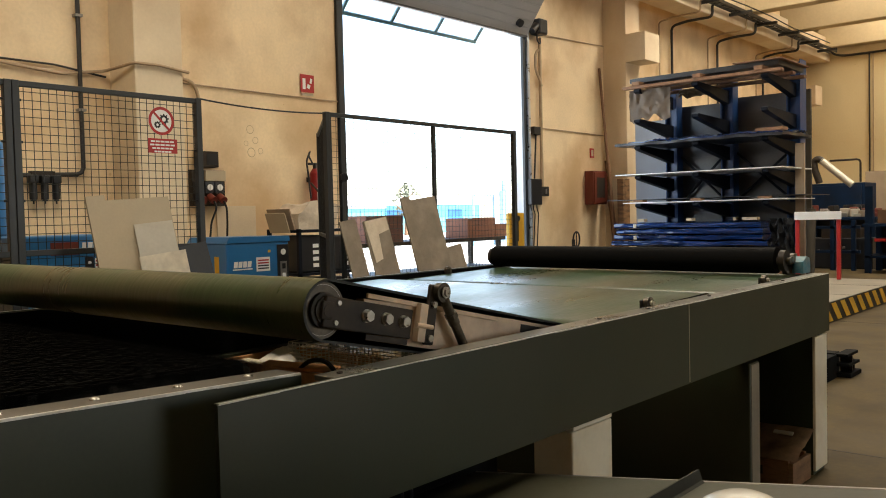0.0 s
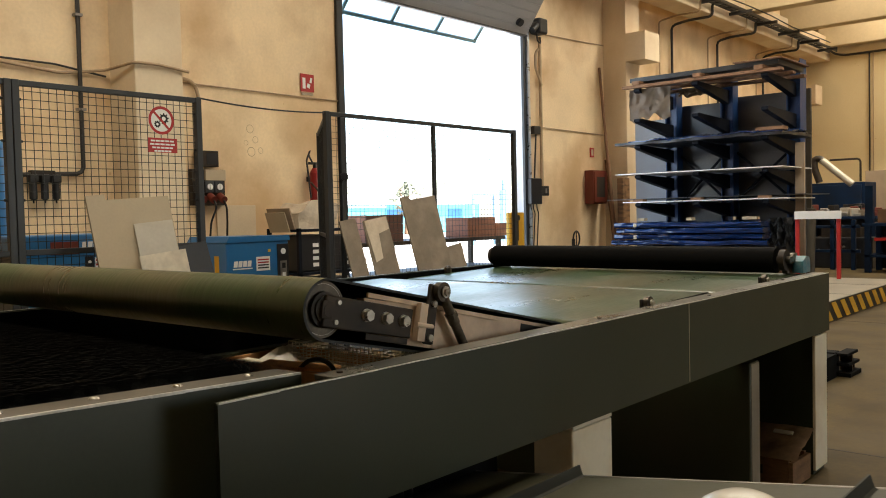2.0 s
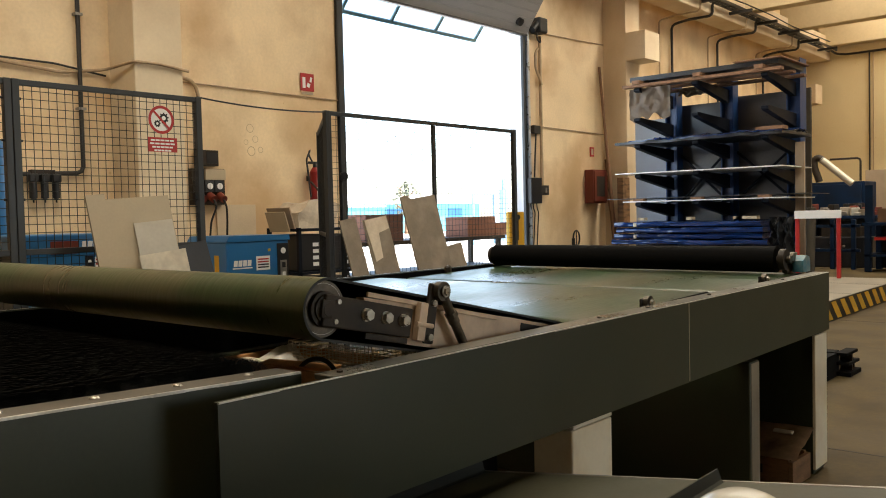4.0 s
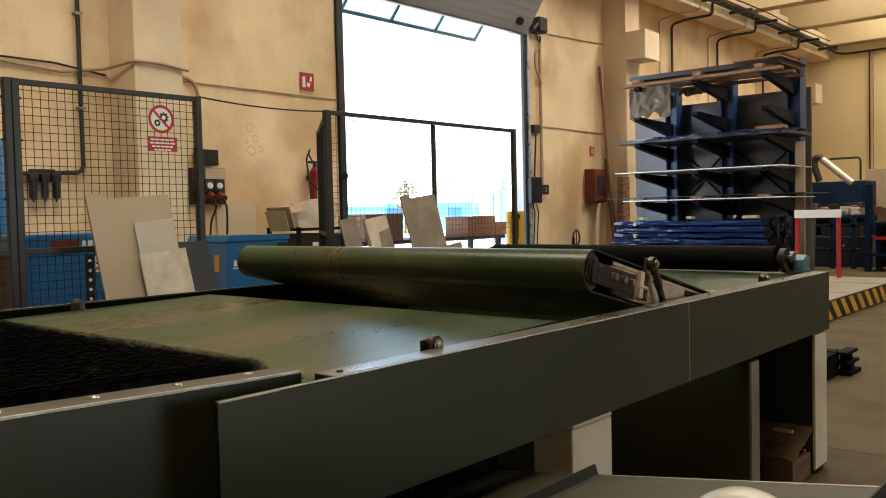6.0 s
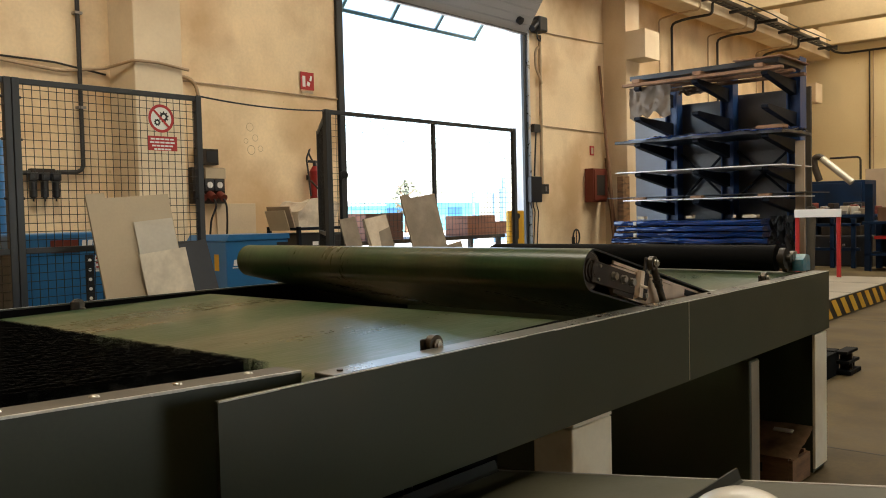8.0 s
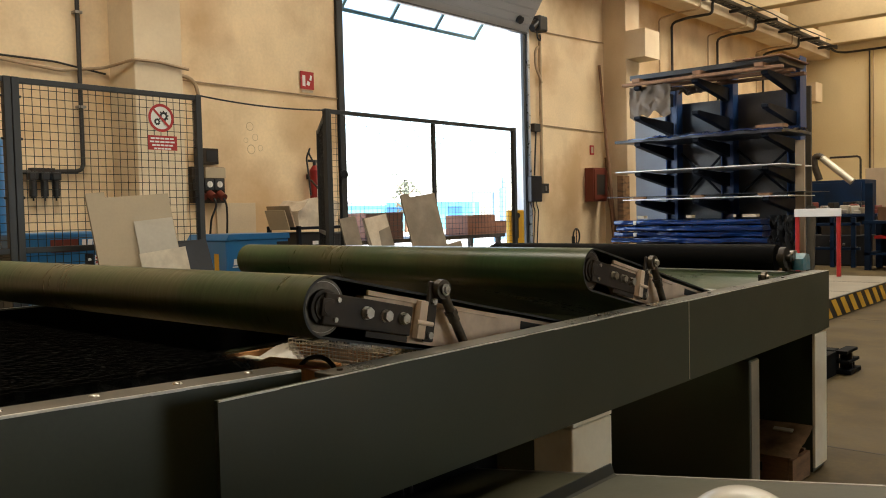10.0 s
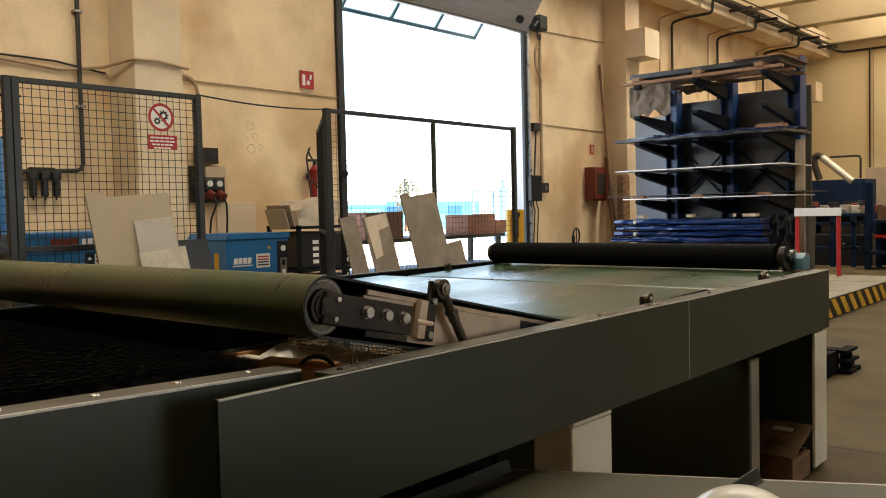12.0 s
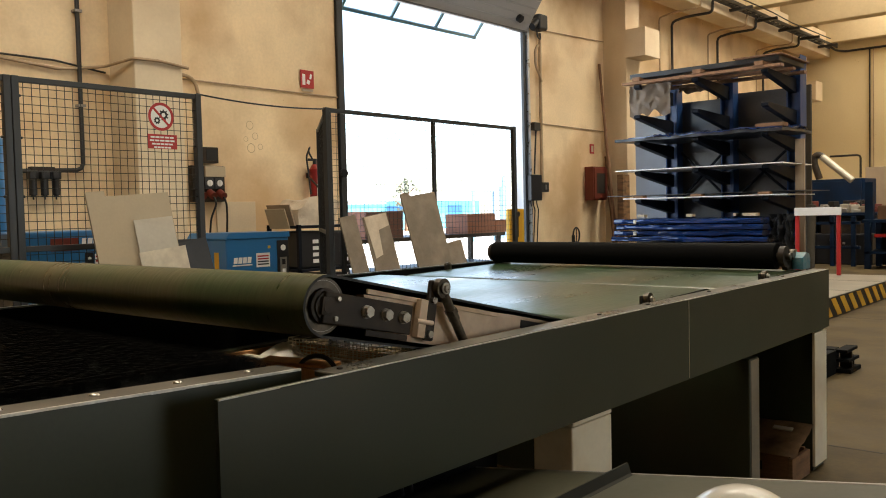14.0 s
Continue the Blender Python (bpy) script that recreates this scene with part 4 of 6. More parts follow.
for k in range(3):
    x = -0.10 + 0.105 * k
    bm = bm_new()
    add_box(bm, x - 0.04, x + 0.04, -0.04, 0.04, 0.04, 0.115, 0.008)
    add_rod(bm, (x, 0, -0.11), (x, 0, 0.04), 0.034, 18)
    add_rod(bm, (x, 0, -0.125), (x, 0, -0.11), 0.034, 18, 0.018)
    add_rod(bm, (x, 0, -0.15), (x, 0, -0.12), 0.008, 8)
    part("filter_bowl", bm, M_BLACK, filt, "black filter bowl", True)

pipe_thing("cable_conduit", "beige cable conduit running along the wall", [(-2.0, 7.965, 2.60), (3.1, 7.965, 2.585), (3.75, 7.965, 2.53), (4.18, 7.95, 2.60), (4.24, 7.50, 2.63), (4.50, 7.50, 2.635), (4.83, 7.505, 2.60)], 0.015, M_PIPEWALL, "conduit")
pipe_thing("cable_conduit", "dark cable conduit along the wall", [(-2.0, 7.975, 2.655), (3.7, 7.975, 2.61), (4.20, 7.975, 2.545)], 0.010, M_PIPE, "conduit")
pipe_thing("cable_conduit", "beige cable conduit along the wall", [(4.80, 7.96, 2.615), (5.10, 7.96, 2.615), (5.20, 7.96, 2.56), (5.235, 7.96, 2.42)], 0.020, M_PIPEWALL, "conduit")
pipe_thing("cable_conduit", "thin brown conduit along the wall to the doorway", [(5.0, 7.98, 2.575), (7.26, 7.98, 2.57)], 0.009, M_PIPEWALL, "conduit")
pipe_thing("cable_conduit", "thin brown conduit along the wall beside the doorway", [(11.40, 7.98, 2.53), (13.85, 7.98, 2.51)], 0.009, M_PIPEWALL, "conduit")
pipe_thing("cable_conduit", "thin brown conduit high on the wall", [(11.80, 7.98, 4.07), (13.85, 7.98, 4.15)], 0.010, M_PIPEWALL, "conduit")

eb = thing("socket_panel", "grey wall socket panel with three dials and red plugs", "electrical panel", pose(5.05, 7.90, 0.99))
box_part("meter_box", (0.12, 0.37, 0.0, 0.095, 0.70, 0.87), M_DARKSTEEL, eb, "small dark meter box", 0.004)
box_part("meter_window", (0.22, 0.35, -0.004, 0.0, 0.725, 0.845), M_BLACK, eb)
box_part("back_plate", (0.05, 0.46, 0.03, 0.095, 0.28, 0.67), M_DARKSTEEL, eb, "dark grey back plate", 0.004)
box_part("upper_cover", (0.20, 0.455, 0.0, 0.03, 0.55, 0.665), M_BOARD, eb, bevel=0.004)
for k in range(3):
    x = 0.115 + 0.125 * k
    box_part("switch_box", (x - 0.055, x + 0.055, -0.01, 0.03, 0.42, 0.54), M_GREYSHEET, eb, bevel=0.004)
    bm = bm_new()
    add_rod(bm, (x, -0.022, 0.48), (x, -0.0105, 0.48), 0.034, 18)
    add_box(bm, x - 0.008, x + 0.008, -0.035, -0.022, 0.45, 0.51)
    part("dial", bm, M_WHITE, eb, "pale rotary dial", True)
    bm = bm_new()
    add_rod(bm, (x, 0.0, 0.38), (x, -0.085, 0.335), 0.042, 18)
    part("red_socket", bm, M_DARKRED, eb, "red industrial socket", True)
    if k:
        bm = bm_new()
        add_pipe(bm, [(x, -0.08, 0.33), (x + 0.02, -0.10, 0.26), (x - 0.03 + 0.08 * (k - 1), -0.06, 0.10), (x - 0.05 + 0.12 * (k - 1), 0.02, -0.5)], 0.011, 8)
        part("cable", bm, M_BLACK, eb)
box_part("grey_board", (0.38, 0.90, 0.080, 0.097, -0.35, 0.28), M_WALLBOARD, eb, "pale beige backing board", 0.002)

# fire extinguisher
ex = thing("fire_extinguisher", "red fire extinguisher with black hose hung on the wall", "fire extinguisher", pose(6.76, 7.87, 1.25))
bm = bm_new()
add_rod(bm, (0, 0, 0), (0, 0, 0.40), 0.068, 24)
add_rod(bm, (0, 0, 0.40), (0, 0, 0.46), 0.068, 24, 0.03)
part("cylinder", bm, M_EXTRED, ex, "", True)
bm = bm_new()
add_rod(bm, (0, 0, 0.46), (0, 0, 0.52), 0.025, 12)
add_box(bm, -0.10, 0.03, -0.012, 0.012, 0.50, 0.53, 0.003)
part("valve", bm, M_BLACK, ex)
bm = bm_new()
add_pipe(bm, [(-0.02, 0, 0.50), (-0.10, 0, 0.62), (-0.06, 0, 0.68), (0.0, 0.0, 0.66)][:3] + [(-0.13, 0, 0.55), (-0.11, 0, 0.42), (-0.09, -0.02, 0.1)], 0.011, 8)
part("hose", bm, M_BLACK, ex, "", True)
box_part("label", (-0.03, 0.05, -0.072, -0.067, 0.08, 0.22), M_WHITE, ex)
box_part("wall_bracket", (-0.03, 0.03, 0.08, 0.128, 0.3, 0.36), M_BLACK, ex)

es = thing("extinguisher_sign", "red fire extinguisher sign plate on the wall", "sign", pose(6.775, 7.985, 2.745, 90, 0, 0))
box_part("plate", (-0.105, 0.105, -0.105, 0.108, 0, 0.004), M_RED, es)
box_part("symbol", (-0.075, -0.03, -0.07, 0.06, 0.004, 0.0055), M_WHITE, es, "white extinguisher symbol")
box_part("symbol", (0.005, 0.05, -0.05, 0.0, 0.004, 0.0055), M_WHITE, es, m=Matrix.Rotation(radians(-20), 4, "Z"))
box_part("symbol", (0.03, 0.06, 0.02, 0.08, 0.004, 0.0055), M_WHITE, es, m=Matrix.Rotation(radians(-15), 4, "Z"))
box_part("text_bar", (-0.09, 0.09, -0.145, -0.118, 0.0, 0.003), M_BOARD, es)

# dark shelf rack with cartons by the wall
shelf = thing("shelf_rack", "dark metal shelf rack loaded with white-labelled cases", "shelf rack", pose(5.72, 6.95, 0))
for x in (0, 0.80):
    for y in (0, 0.5):
        box_part("upright", (x, x + 0.04, y, y + 0.04, 0, 1.0), M_RACKDARK, shelf, bevel=0.003)
for z in (0.12, 0.50, 0.96):
    box_part("shelf", (0.0, 0.84, 0.0, 0.54, z, z + 0.03), M_RACKDARK, shelf, bevel=0.003)
for x0, x1, z0, z1, y0 in ((0.06, 0.36, 0.535, 0.93, 0.05), (0.42, 0.78, 0.535, 0.92, 0.03), (0.08, 0.42, 0.155, 0.47, 0.05), (0.46, 0.78, 0.155, 0.45, 0.05)):
    c = thing("tool_case", "black plastic tool case with white markings on the shelf", "case", pose(5.72, 6.95, 0), "cases on the shelf")
    box_part("case_body", (x0, x1, y0, y0 + 0.42, z0, z1), M_BLACK, c, bevel=0.015)
    for k in range(4):
        box_part("white_mark", (x1 - 0.13, x1 - 0.05, y0 - 0.003, y0 + 0.001, z0 + 0.05 + 0.07 * k, z0 + 0.09 + 0.07 * k), M_WHITE, c)
carton = thing("carton", "crumpled beige cardboard carton with open flap on the shelf", "carton", pose(5.80, 7.02, 0.991))
bm = bm_new()
add_prism(bm, [(0.0, 0.0), (0.52, 0.0), (0.58, 0.26), (0.36, 0.30), (0.10, 0.27), (0.0, 0.18)], 0.02, 0.40)
bmesh.ops.triangulate(bm, faces=bm.faces[:])
for _ in range(3):
    bmesh.ops.subdivide_edges(bm, edges=bm.edges[:], cuts=1, use_grid_fill=True)
for v in bm.verts:
    lift = min(1.0, v.co.z / 0.08)
    v.co += lift * 0.045 * Vector((noise.noise(v.co * 7), noise.noise(v.co * 7 + Vector((9, 0, 0))), noise.noise(v.co * 6 + Vector((0, 5, 0)))))
part("body", bm, M_CARTON, carton)
lean = Matrix.Translation((-0.02, 0.0, 0.0)) @ Matrix.Rotation(radians(-18), 4, "Y")
box_part("flap", (-0.05, -0.035, 0.0, 0.38, 0.0, 0.25), M_CARD, carton, m=lean)
box_part("flap", (-0.10, -0.09, 0.03, 0.36, 0.0, 0.22), M_BOARD, carton, m=lean)
stick = thing("broom_stick", "dark wooden stick leaning out of the carton", "stick")
bm = bm_new()
add_rod(bm, (6.30, 7.16, 1.31), (6.12, 7.20, 1.50), 0.012, 8)
part("rod", bm, M_DARKSTEEL, stick)
for k, (x, z, r) in enumerate(((5.92, 2.14, 0.05), (5.99, 2.02, 0.04), (5.93, 1.88, 0.055), (6.06, 1.90, 0.035), (5.86, 1.98, 0.03))):
    bm = bm_new()
    for j in range(24):
        a, b = 2 * math.pi * j / 24, 2 * math.pi * (j + 1) / 24
        q = [bm.verts.new((x + rr * math.cos(t), 7.9985, z + rr * math.sin(t))) for rr, t in ((r * 0.86, a), (r, a), (r, b), (r * 0.86, b))]
        bm.faces.new(q)
    tagged(structure("trim_ring_mark", bm, M_RUB, "faint ring-shaped rub mark on the wall"))

# ------------------------------------------------------------------ doorway
bm = bm_new()
add_box(bm, DOOR_X0 - 0.07, DOOR_X0 + 0.03, WALL_Y - 0.05, WALL_Y - 0.002, 0, 4.5, 0.004)
add_box(bm, DOOR_X0 - 0.002, DOOR_X0 + 0.03, WALL_Y - 0.0015, WALL_Y + 0.2, 0, 4.5, 0.004)
structure("door_track_frame", bm, M_FENCE, "dark grey steel door guide on the jamb")
bm = bm_new()
add_box(bm, DOOR_X1 - 0.03, DOOR_X1 + 0.05, WALL_Y - 0.05, WALL_Y - 0.002, 0, 4.3, 0.004)
structure("door_guide_frame", bm, M_FENCE, "dark steel door guide on the jamb")
bm = bm_new()
add_box(bm, DOOR_X1 + 0.055, DOOR_X1 + 0.11, WALL_Y - 0.08, WALL_Y - 0.002, 0, 4.3, 0.006)
structure("door_rail_frame", bm, M_ALU, "bright aluminium vertical door rail")

od = thing("overhead_door", "grey ribbed overhead door raised under the roof", "door")
tilt = math.atan2(0.50, -0.35)
for k in range(5):
    a0, a1 = 0.125 * k, 0.125 * (k + 1) - 0.006
    ca, sa = math.cos(tilt), math.sin(tilt)
    bm = bm_new()
    p0 = (7.88 + ca * a0, 3.96 + sa * a0)
    p1 = (7.88 + ca * a1, 3.96 + sa * a1)
    nrm = (-sa * 0.04, ca * 0.04)
    vs = []
    for x in (DOOR_X0 - 0.05, DOOR_X1 - 0.02):
        vs.append([bm.verts.new((x, y, z)) for y, z in (p0, p1, (p1[0] - nrm[0], p1[1] - nrm[1]), (p0[0] - nrm[0], p0[1] - nrm[1]))])
    bm.faces.new(vs[0])
    bm.faces.new(vs[1][::-1])
    for i in range(4):
        bm.faces.new((vs[0][i], vs[1][i], vs[1][(i + 1) % 4], vs[0][(i + 1) % 4]))
    part("panel_rib", bm, M_GREYDOOR, od)
box_part("bottom_seal", (DOOR_X0 - 0.05, DOOR_X1 - 0.02, 7.86, 7.925, 3.925, 3.955), M_BLACK, od, "black rubber bottom seal", 0.004)
bm = bm_new()
add_rod(bm, (10.92, 7.78, 4.10), (10.92, 7.73, 4.065), 0.06, 20)
part("lock_knob", bm, M_BLACK, od, "round black lock", True)
for k in range(4):
    m = Matrix.Translation((0, 7.88 - 0.35 - 0.55 * k - 0.04, 4.47 + 0.50 * k))
    box_part("upper_panel", (DOOR_X0 - 0.05, DOOR_X1 - 0.02, -0.56, -0.01, -0.02, 0.02), M_GREYDOOR, od, m=Matrix.Translation((0, 7.53 - 0.5 * k, 4.49 + 0.36 * k)) @ Matrix.Rotation(radians(-36), 4, "X"))

# glazed canopy outside the doorway
gc = thing("glazed_canopy", "dark green framed glazed canopy strip outside the doorway", "canopy")
cm = Matrix.Translation((0, 8.93, 3.99)) @ Matrix.Rotation(radians(131), 4, "X")
CAN_H = 0.33
for z in (0.0, CAN_H):
    box_part("frame_bar", (6.2, 11.25, z, z + 0.05, -0.02, 0.02), M_DOORFRAME, gc, m=cm)
for k in range(6):
    x = 11.22 - 1.0 * k
    box_part("glazing_bar", (x - 0.022, x + 0.022, 0.05, CAN_H, -0.018, 0.018), M_DOORFRAME, gc, m=cm)
    if k < 5:
        pane = box_part("pane", (x - 0.976, x - 0.024, 0.05, CAN_H, -0.003, 0.003), M_GLASS, gc, m=cm)
        pane.visible_shadow = False
for x in (6.3, 11.2):
    bm = bm_new()
    add_rod(bm, (x, 8.68, 4.29), (x, 8.245, 4.80), 0.02, 8)
    part("strut", bm, M_DOORFRAME, gc)

# motor, conduits and boxes on the wall past the doorway
mo = thing("door_motor", "dark grey door drive motor on the wall", "motor", pose(11.62, 7.85, 4.0))
box_part("gear_housing", (-0.10, 0.14, -0.06, 0.148, 0.02, 0.27), M_BLACK, mo, bevel=0.03)
bm = bm_new()
add_rod(bm, (-0.22, 0.02, 0.05), (-0.08, 0.02, 0.16), 0.06, 16)
part("shaft_housing", bm, M_BLACK, mo, "", True)
bm = bm_new()
add_pipe(bm, [(-0.1, 0.0, 0.02), (-0.10, 0.0, -0.10), (0.0, 0.0, -0.14), (0.06, 0.05, -0.02)], 0.012, 8)
part("cable", bm, M_BLACK, mo)
pipe_thing("wall_conduit", "brown painted conduit down the wall beside the doorway", [(11.735, 7.95, 4.0), (11.735, 7.95, 1.50)], 0.028, M_PIPEWALL, "conduit")
pipe_thing("wall_conduit", "thin brown conduit down the wall beside the doorway", [(11.60, 7.96, 2.45), (11.53, 7.96, 1.68)], 0.014, M_PIPE, "conduit")
pipe_thing("chain_loop", "brown cable loop hung beside the doorway", [(11.62, 7.90, 3.78), (11.53, 7.90, 3.70), (11.53, 7.90, 3.45), (11.66, 7.90, 3.28), (11.70, 7.90, 3.2)], 0.022, M_PIPEWALL, "chain")
bm = bm_new()
add_box(bm, 11.50, 11.68, 7.92, 7.999, 2.40, 2.53, 0.006)
tagged(part("junction_box", bm, M_PIPE, None, "small brown junction box on the wall"), category="junction box")
cb = thing("control_box", "black door control box with cables on the wall", "control box", pose(11.3, 7.86, 1.25))
box_part("housing", (0, 0.30, 0, 0.138, 0.0, 0.42), M_BLACK, cb, bevel=0.01)
box_part("side_box", (0.34, 0.55, 0.03, 0.138, 0.14, 0.30), M_PIPE, cb, "small grey-green switch box", 0.006)
box_part("switch", (0.42, 0.47, 0.015, 0.03, 0.18, 0.26), M_STEEL, cb)
for x in (0.05, 0.12, 0.22):
    bm = bm_new()
    add_pipe(bm, [(x, 0.06, 0.0), (x + 0.01, 0.06, -0.08), (x + 0.08, 0.08, -0.14), (x + 0.02, 0.10, -1.0)], 0.010, 6)
    part("cable", bm, M_PIPE, cb)
hc = thing("hose_cabinet", "dull red fire hose cabinet on the wall", "hose cabinet", pose(13.02, 7.80, 1.245))
box_part("case", (0.13, 0.60, 0.02, 0.198, 0, 0.60), M_DARKRED, hc, bevel=0.01)
box_part("door", (0.15, 0.58, 0.0, 0.02, 0.03, 0.57), M_DARKRED, hc, bevel=0.004)
box_part("window", (0.22, 0.50, -0.003, 0.0, 0.12, 0.48), M_PIPE, hc)
bm = bm_new()
add_box(bm, 13.345, 13.475, 7.985, 7.998, 2.09, 2.26)
sg = part("hose_sign", bm, M_RED, None, "small red and white hose sign on the wall")
tagged(sg, category="sign")
box_part("white_field", (13.375, 13.445, 7.982, 7.985, 2.12, 2.23), M_BOARD, sg)
for x, top, lb in ((13.66, 3.72, "long"), (13.72, 3.3, "long"), (13.80, 1.7, "short")):
    bm = bm_new()
    add_rod(bm, (x - 0.16, 7.55, 0.0), (x, 7.96, top), 0.024, 8)
    tagged(part("wooden_pole", bm, M_WOOD, None, lb + " wooden pole leaning in the wall corner"), category="pole", group="poles in the corner")
bm = bm_new()
add_box(bm, 13.46, 13.70, 7.40, 7.52, 0.85, 1.69, 0.006)
add_box(bm, 13.48, 13.68, 7.42, 7.50, 0.0, 0.85)
tagged(part("steel_locker", bm, M_OLDWOOD, None, "narrow dark brown steel box by the column"), category="box")
wheel = thing("valve_stand", "black spoked hand wheel on a stand by the wall", "hand wheel", pose(12.40, 7.72, 0.65, 0, 0, 0))
bm = bm_new()
for k in range(20):
    a, b = 2 * math.pi * k / 20, 2 * math.pi * (k + 1) / 20
    add_rod(bm, (0.10 * math.cos(a), 0, 0.13 * math.sin(a)), (0.10 * math.cos(b), 0, 0.13 * math.sin(b)), 0.014, 6)
add_rod(bm, (0, 0, -0.13), (0, 0, 0.13), 0.01, 6)
part("rim", bm, M_BLACK, wheel)
bm = bm_new()
add_rod(bm, (0, 0.06, -0.65), (0, 0.06, 0.0), 0.03, 10)
part("stand", bm, M_BLACK, wheel)

# yellow post before the doorway
yp = thing("yellow_cabinet", "yellow painted steel bollard box beside the doorway", "bollard", pose(10.06, 7.40, 0))
box_part("body", (0, 0.37, 0, 0.07, 0, 1.12), M_YELLOW, yp, bevel=0.012)
box_part("slot", (0.17, 0.22, -0.003, 0.0, 0.70, 1.05), M_DARKSTEEL, yp)
bm = bm_new()
add_rod(bm, (0.20, -0.02, 1.04), (0.20, 0.0, 1.04), 0.04, 12)
part("knob", bm, M_BLACK, yp)

# table with crates in the doorway
wt = thing("work_table", "dark steel work table standing in the doorway", "table", pose(8.5, 8.55, 0))
box_part("tabletop", (-1.2, 3.0, 0, 0.75, 0.68, 0.74), M_DARKSTEEL, wt, bevel=0.005)
for x in (-1.1, 0.9, 2.85):
    for y in (0.04, 0.64):
        box_part("leg", (x, x + 0.07, y, y + 0.07, 0, 0.68), M_DARKSTEEL, wt)
box_part("lower_shelf", (-1.02, 2.84, 0.06, 0.68, 0.25, 0.28), M_DARKSTEEL, wt)
for x0, x1, h, lb in ((10.55, 11.28, 0.32, "rusty brown slatted metal crate on the table"), (11.30, 11.70, 0.21, "low rusty brown crate on the table"), (8.30, 9.05, 0.39, "dark brown slatted crate on the table")):
    cr = thing("crate", lb, "crate", pose(x0, 8.60, 0.74), "crates on the table")
    n = max(2, int(h / 0.10))
    wood = M_CRATEDARK if lb.startswith("dark") else M_OUTBROWN
    for k in range(n):
        box_part("slat", (0, x1 - x0, 0, 0.02, h * k / n, h * (k + 1) / n - 0.004), wood, cr)
        box_part("slat", (0, x1 - x0, 0.45, 0.47, h * k / n, h * (k + 1) / n - 0.004), wood, cr)
    for x in (0.0, x1 - x0 - 0.03):
        box_part("end_board", (x, x + 0.03, 0.02, 0.45, 0, h), M_OUTBROWN, cr)
    box_part("base", (0.03, x1 - x0 - 0.03, 0.02, 0.45, 0, 0.02), M_OUTBROWN, cr)

# yard beyond the doorway
pg = thing("portal", "pale steel portal frame standing in the yard", "frame", pose(24.3, 19.5, 0))
for x in (0, 1.25):
    box_part("post", (x, x + 0.07, 0, 0.10, -0.03, 1.86), M_YARDFRAME, pg)
box_part("crossbar", (0.07, 1.25, 0, 0.10, 1.80, 1.86), M_YARDFRAME, pg)
for x in (27.5, 28.35):
    tk = thing("gas_tank", "tall blue-grey upright tank in the yard", "tank", pose(x, 20.5, -0.03))
    bm = bm_new()
    add_rod(bm, (0, 0, 0), (0, 0, 2.1), 0.17, 20)
    add_rod(bm, (0, 0, 2.1), (0, 0, 2.5), 0.08, 16)
    part("vessel", bm, M_YARDFRAME, tk, "", True)
car = thing("parked_container", "turquoise low skip container in the yard", "container", pose(18, 24, -0.03))
bm = bm_new()
add_prism(bm, [(0.4, 0.1), (5.6, 0.1), (6.2, 1.5), (-0.2, 1.5)], 0, 2.0)
part("body", bm, M_TURQ, car)
box_part("rim", (-0.25, 6.25, -0.05, 2.05, 1.5, 1.6), M_ALU, car)
box_part("skid", (0.6, 5.4, 0.2, 0.4, 0.0, 0.1), M_DARKSTEEL, car)
sh = thing("low_shed", "low turquoise shed with white roof across the yard", "shed", pose(22, 38, -0.03))
box_part("wall", (0, 26, 0, 8, 0, 1.9), M_TURQ, sh)
bm = bm_new()
add_prism(bm, [(-0.4, 1.9), (26.4, 1.9), (26.0, 2.5), (0.0, 2.5)], -0.3, 8.3)
part("roof", bm, M_WHITE, sh)
for k in range(8):
    box_part("window", (1.5 + 3 * k, 3.0 + 3 * k, -0.02, 0.0, 0.9, 1.6), M_BLUE, sh)


def tree(x, y, h, seed, label):
    rnd = random.Random(seed)
    t = thing("tree", label, "tree", pose(x, y, -0.03))
    bm = bm_new()
    add_rod(bm, (0, 0, 0), (0.1, 0, h * 0.55), 0.18, 8, 0.09)
    for k in range(7):
        a = 2.4 * k
        z = h * (0.35 + 0.07 * k)
        add_rod(bm, (0.06, 0, z), (math.cos(a) * h * 0.2, math.sin(a) * h * 0.2, z + h * 0.16), 0.05, 6, 0.02)
    part("trunk", bm, M_WOOD, t)
    bm = bm_new()
    for k in range(230):
        a, u = rnd.uniform(0, 6.28), rnd.random() ** 0.6
        z = h * rnd.uniform(0.35, 1.0)
        r = h * 0.30 * u * math.sin(math.pi * min(0.98, (z / h - 0.25) / 0.8)) * (0.7 + 0.5 * math.sin(3 * a + z))
        p = Vector((r * math.cos(a), r * math.sin(a), z))
        d = Vector((rnd.uniform(-1, 1), rnd.uniform(-1, 1), rnd.uniform(-1, 1))).normalized() * 0.14
        e = d.cross(Vector((rnd.uniform(-1, 1), rnd.uniform(-1, 1), 0.3))).normalized() * 0.10
        bm.faces.new([bm.verts.new(p - d), bm.verts.new(p + e), bm.verts.new(p + d), bm.verts.new(p - e)])
    tagged(part("crown", bm, M_LEAF, t, "loose green leaves"), kind="stuff")


tree(33.0, 38.0, 4.2, 3, "small leafy tree across the yard")
tree(38.2, 36.0, 3.2, 5, "low leafy tree across the yard")
tree(29.5, 40.0, 3.0, 9, "low leafy tree across the yard")

# ------------------------------------------------------------------ cantilever rack
RX = 9.60
R_SCALE, R_FLOOR = 1.32, 0.2667
before_rack = set(bpy.data.objects)
rack = thing("cantilever_rack", "dark blue steel cantilever storage rack with six levels of arms", "storage rack")
UPR = (4.62, 3.93, 3.18)
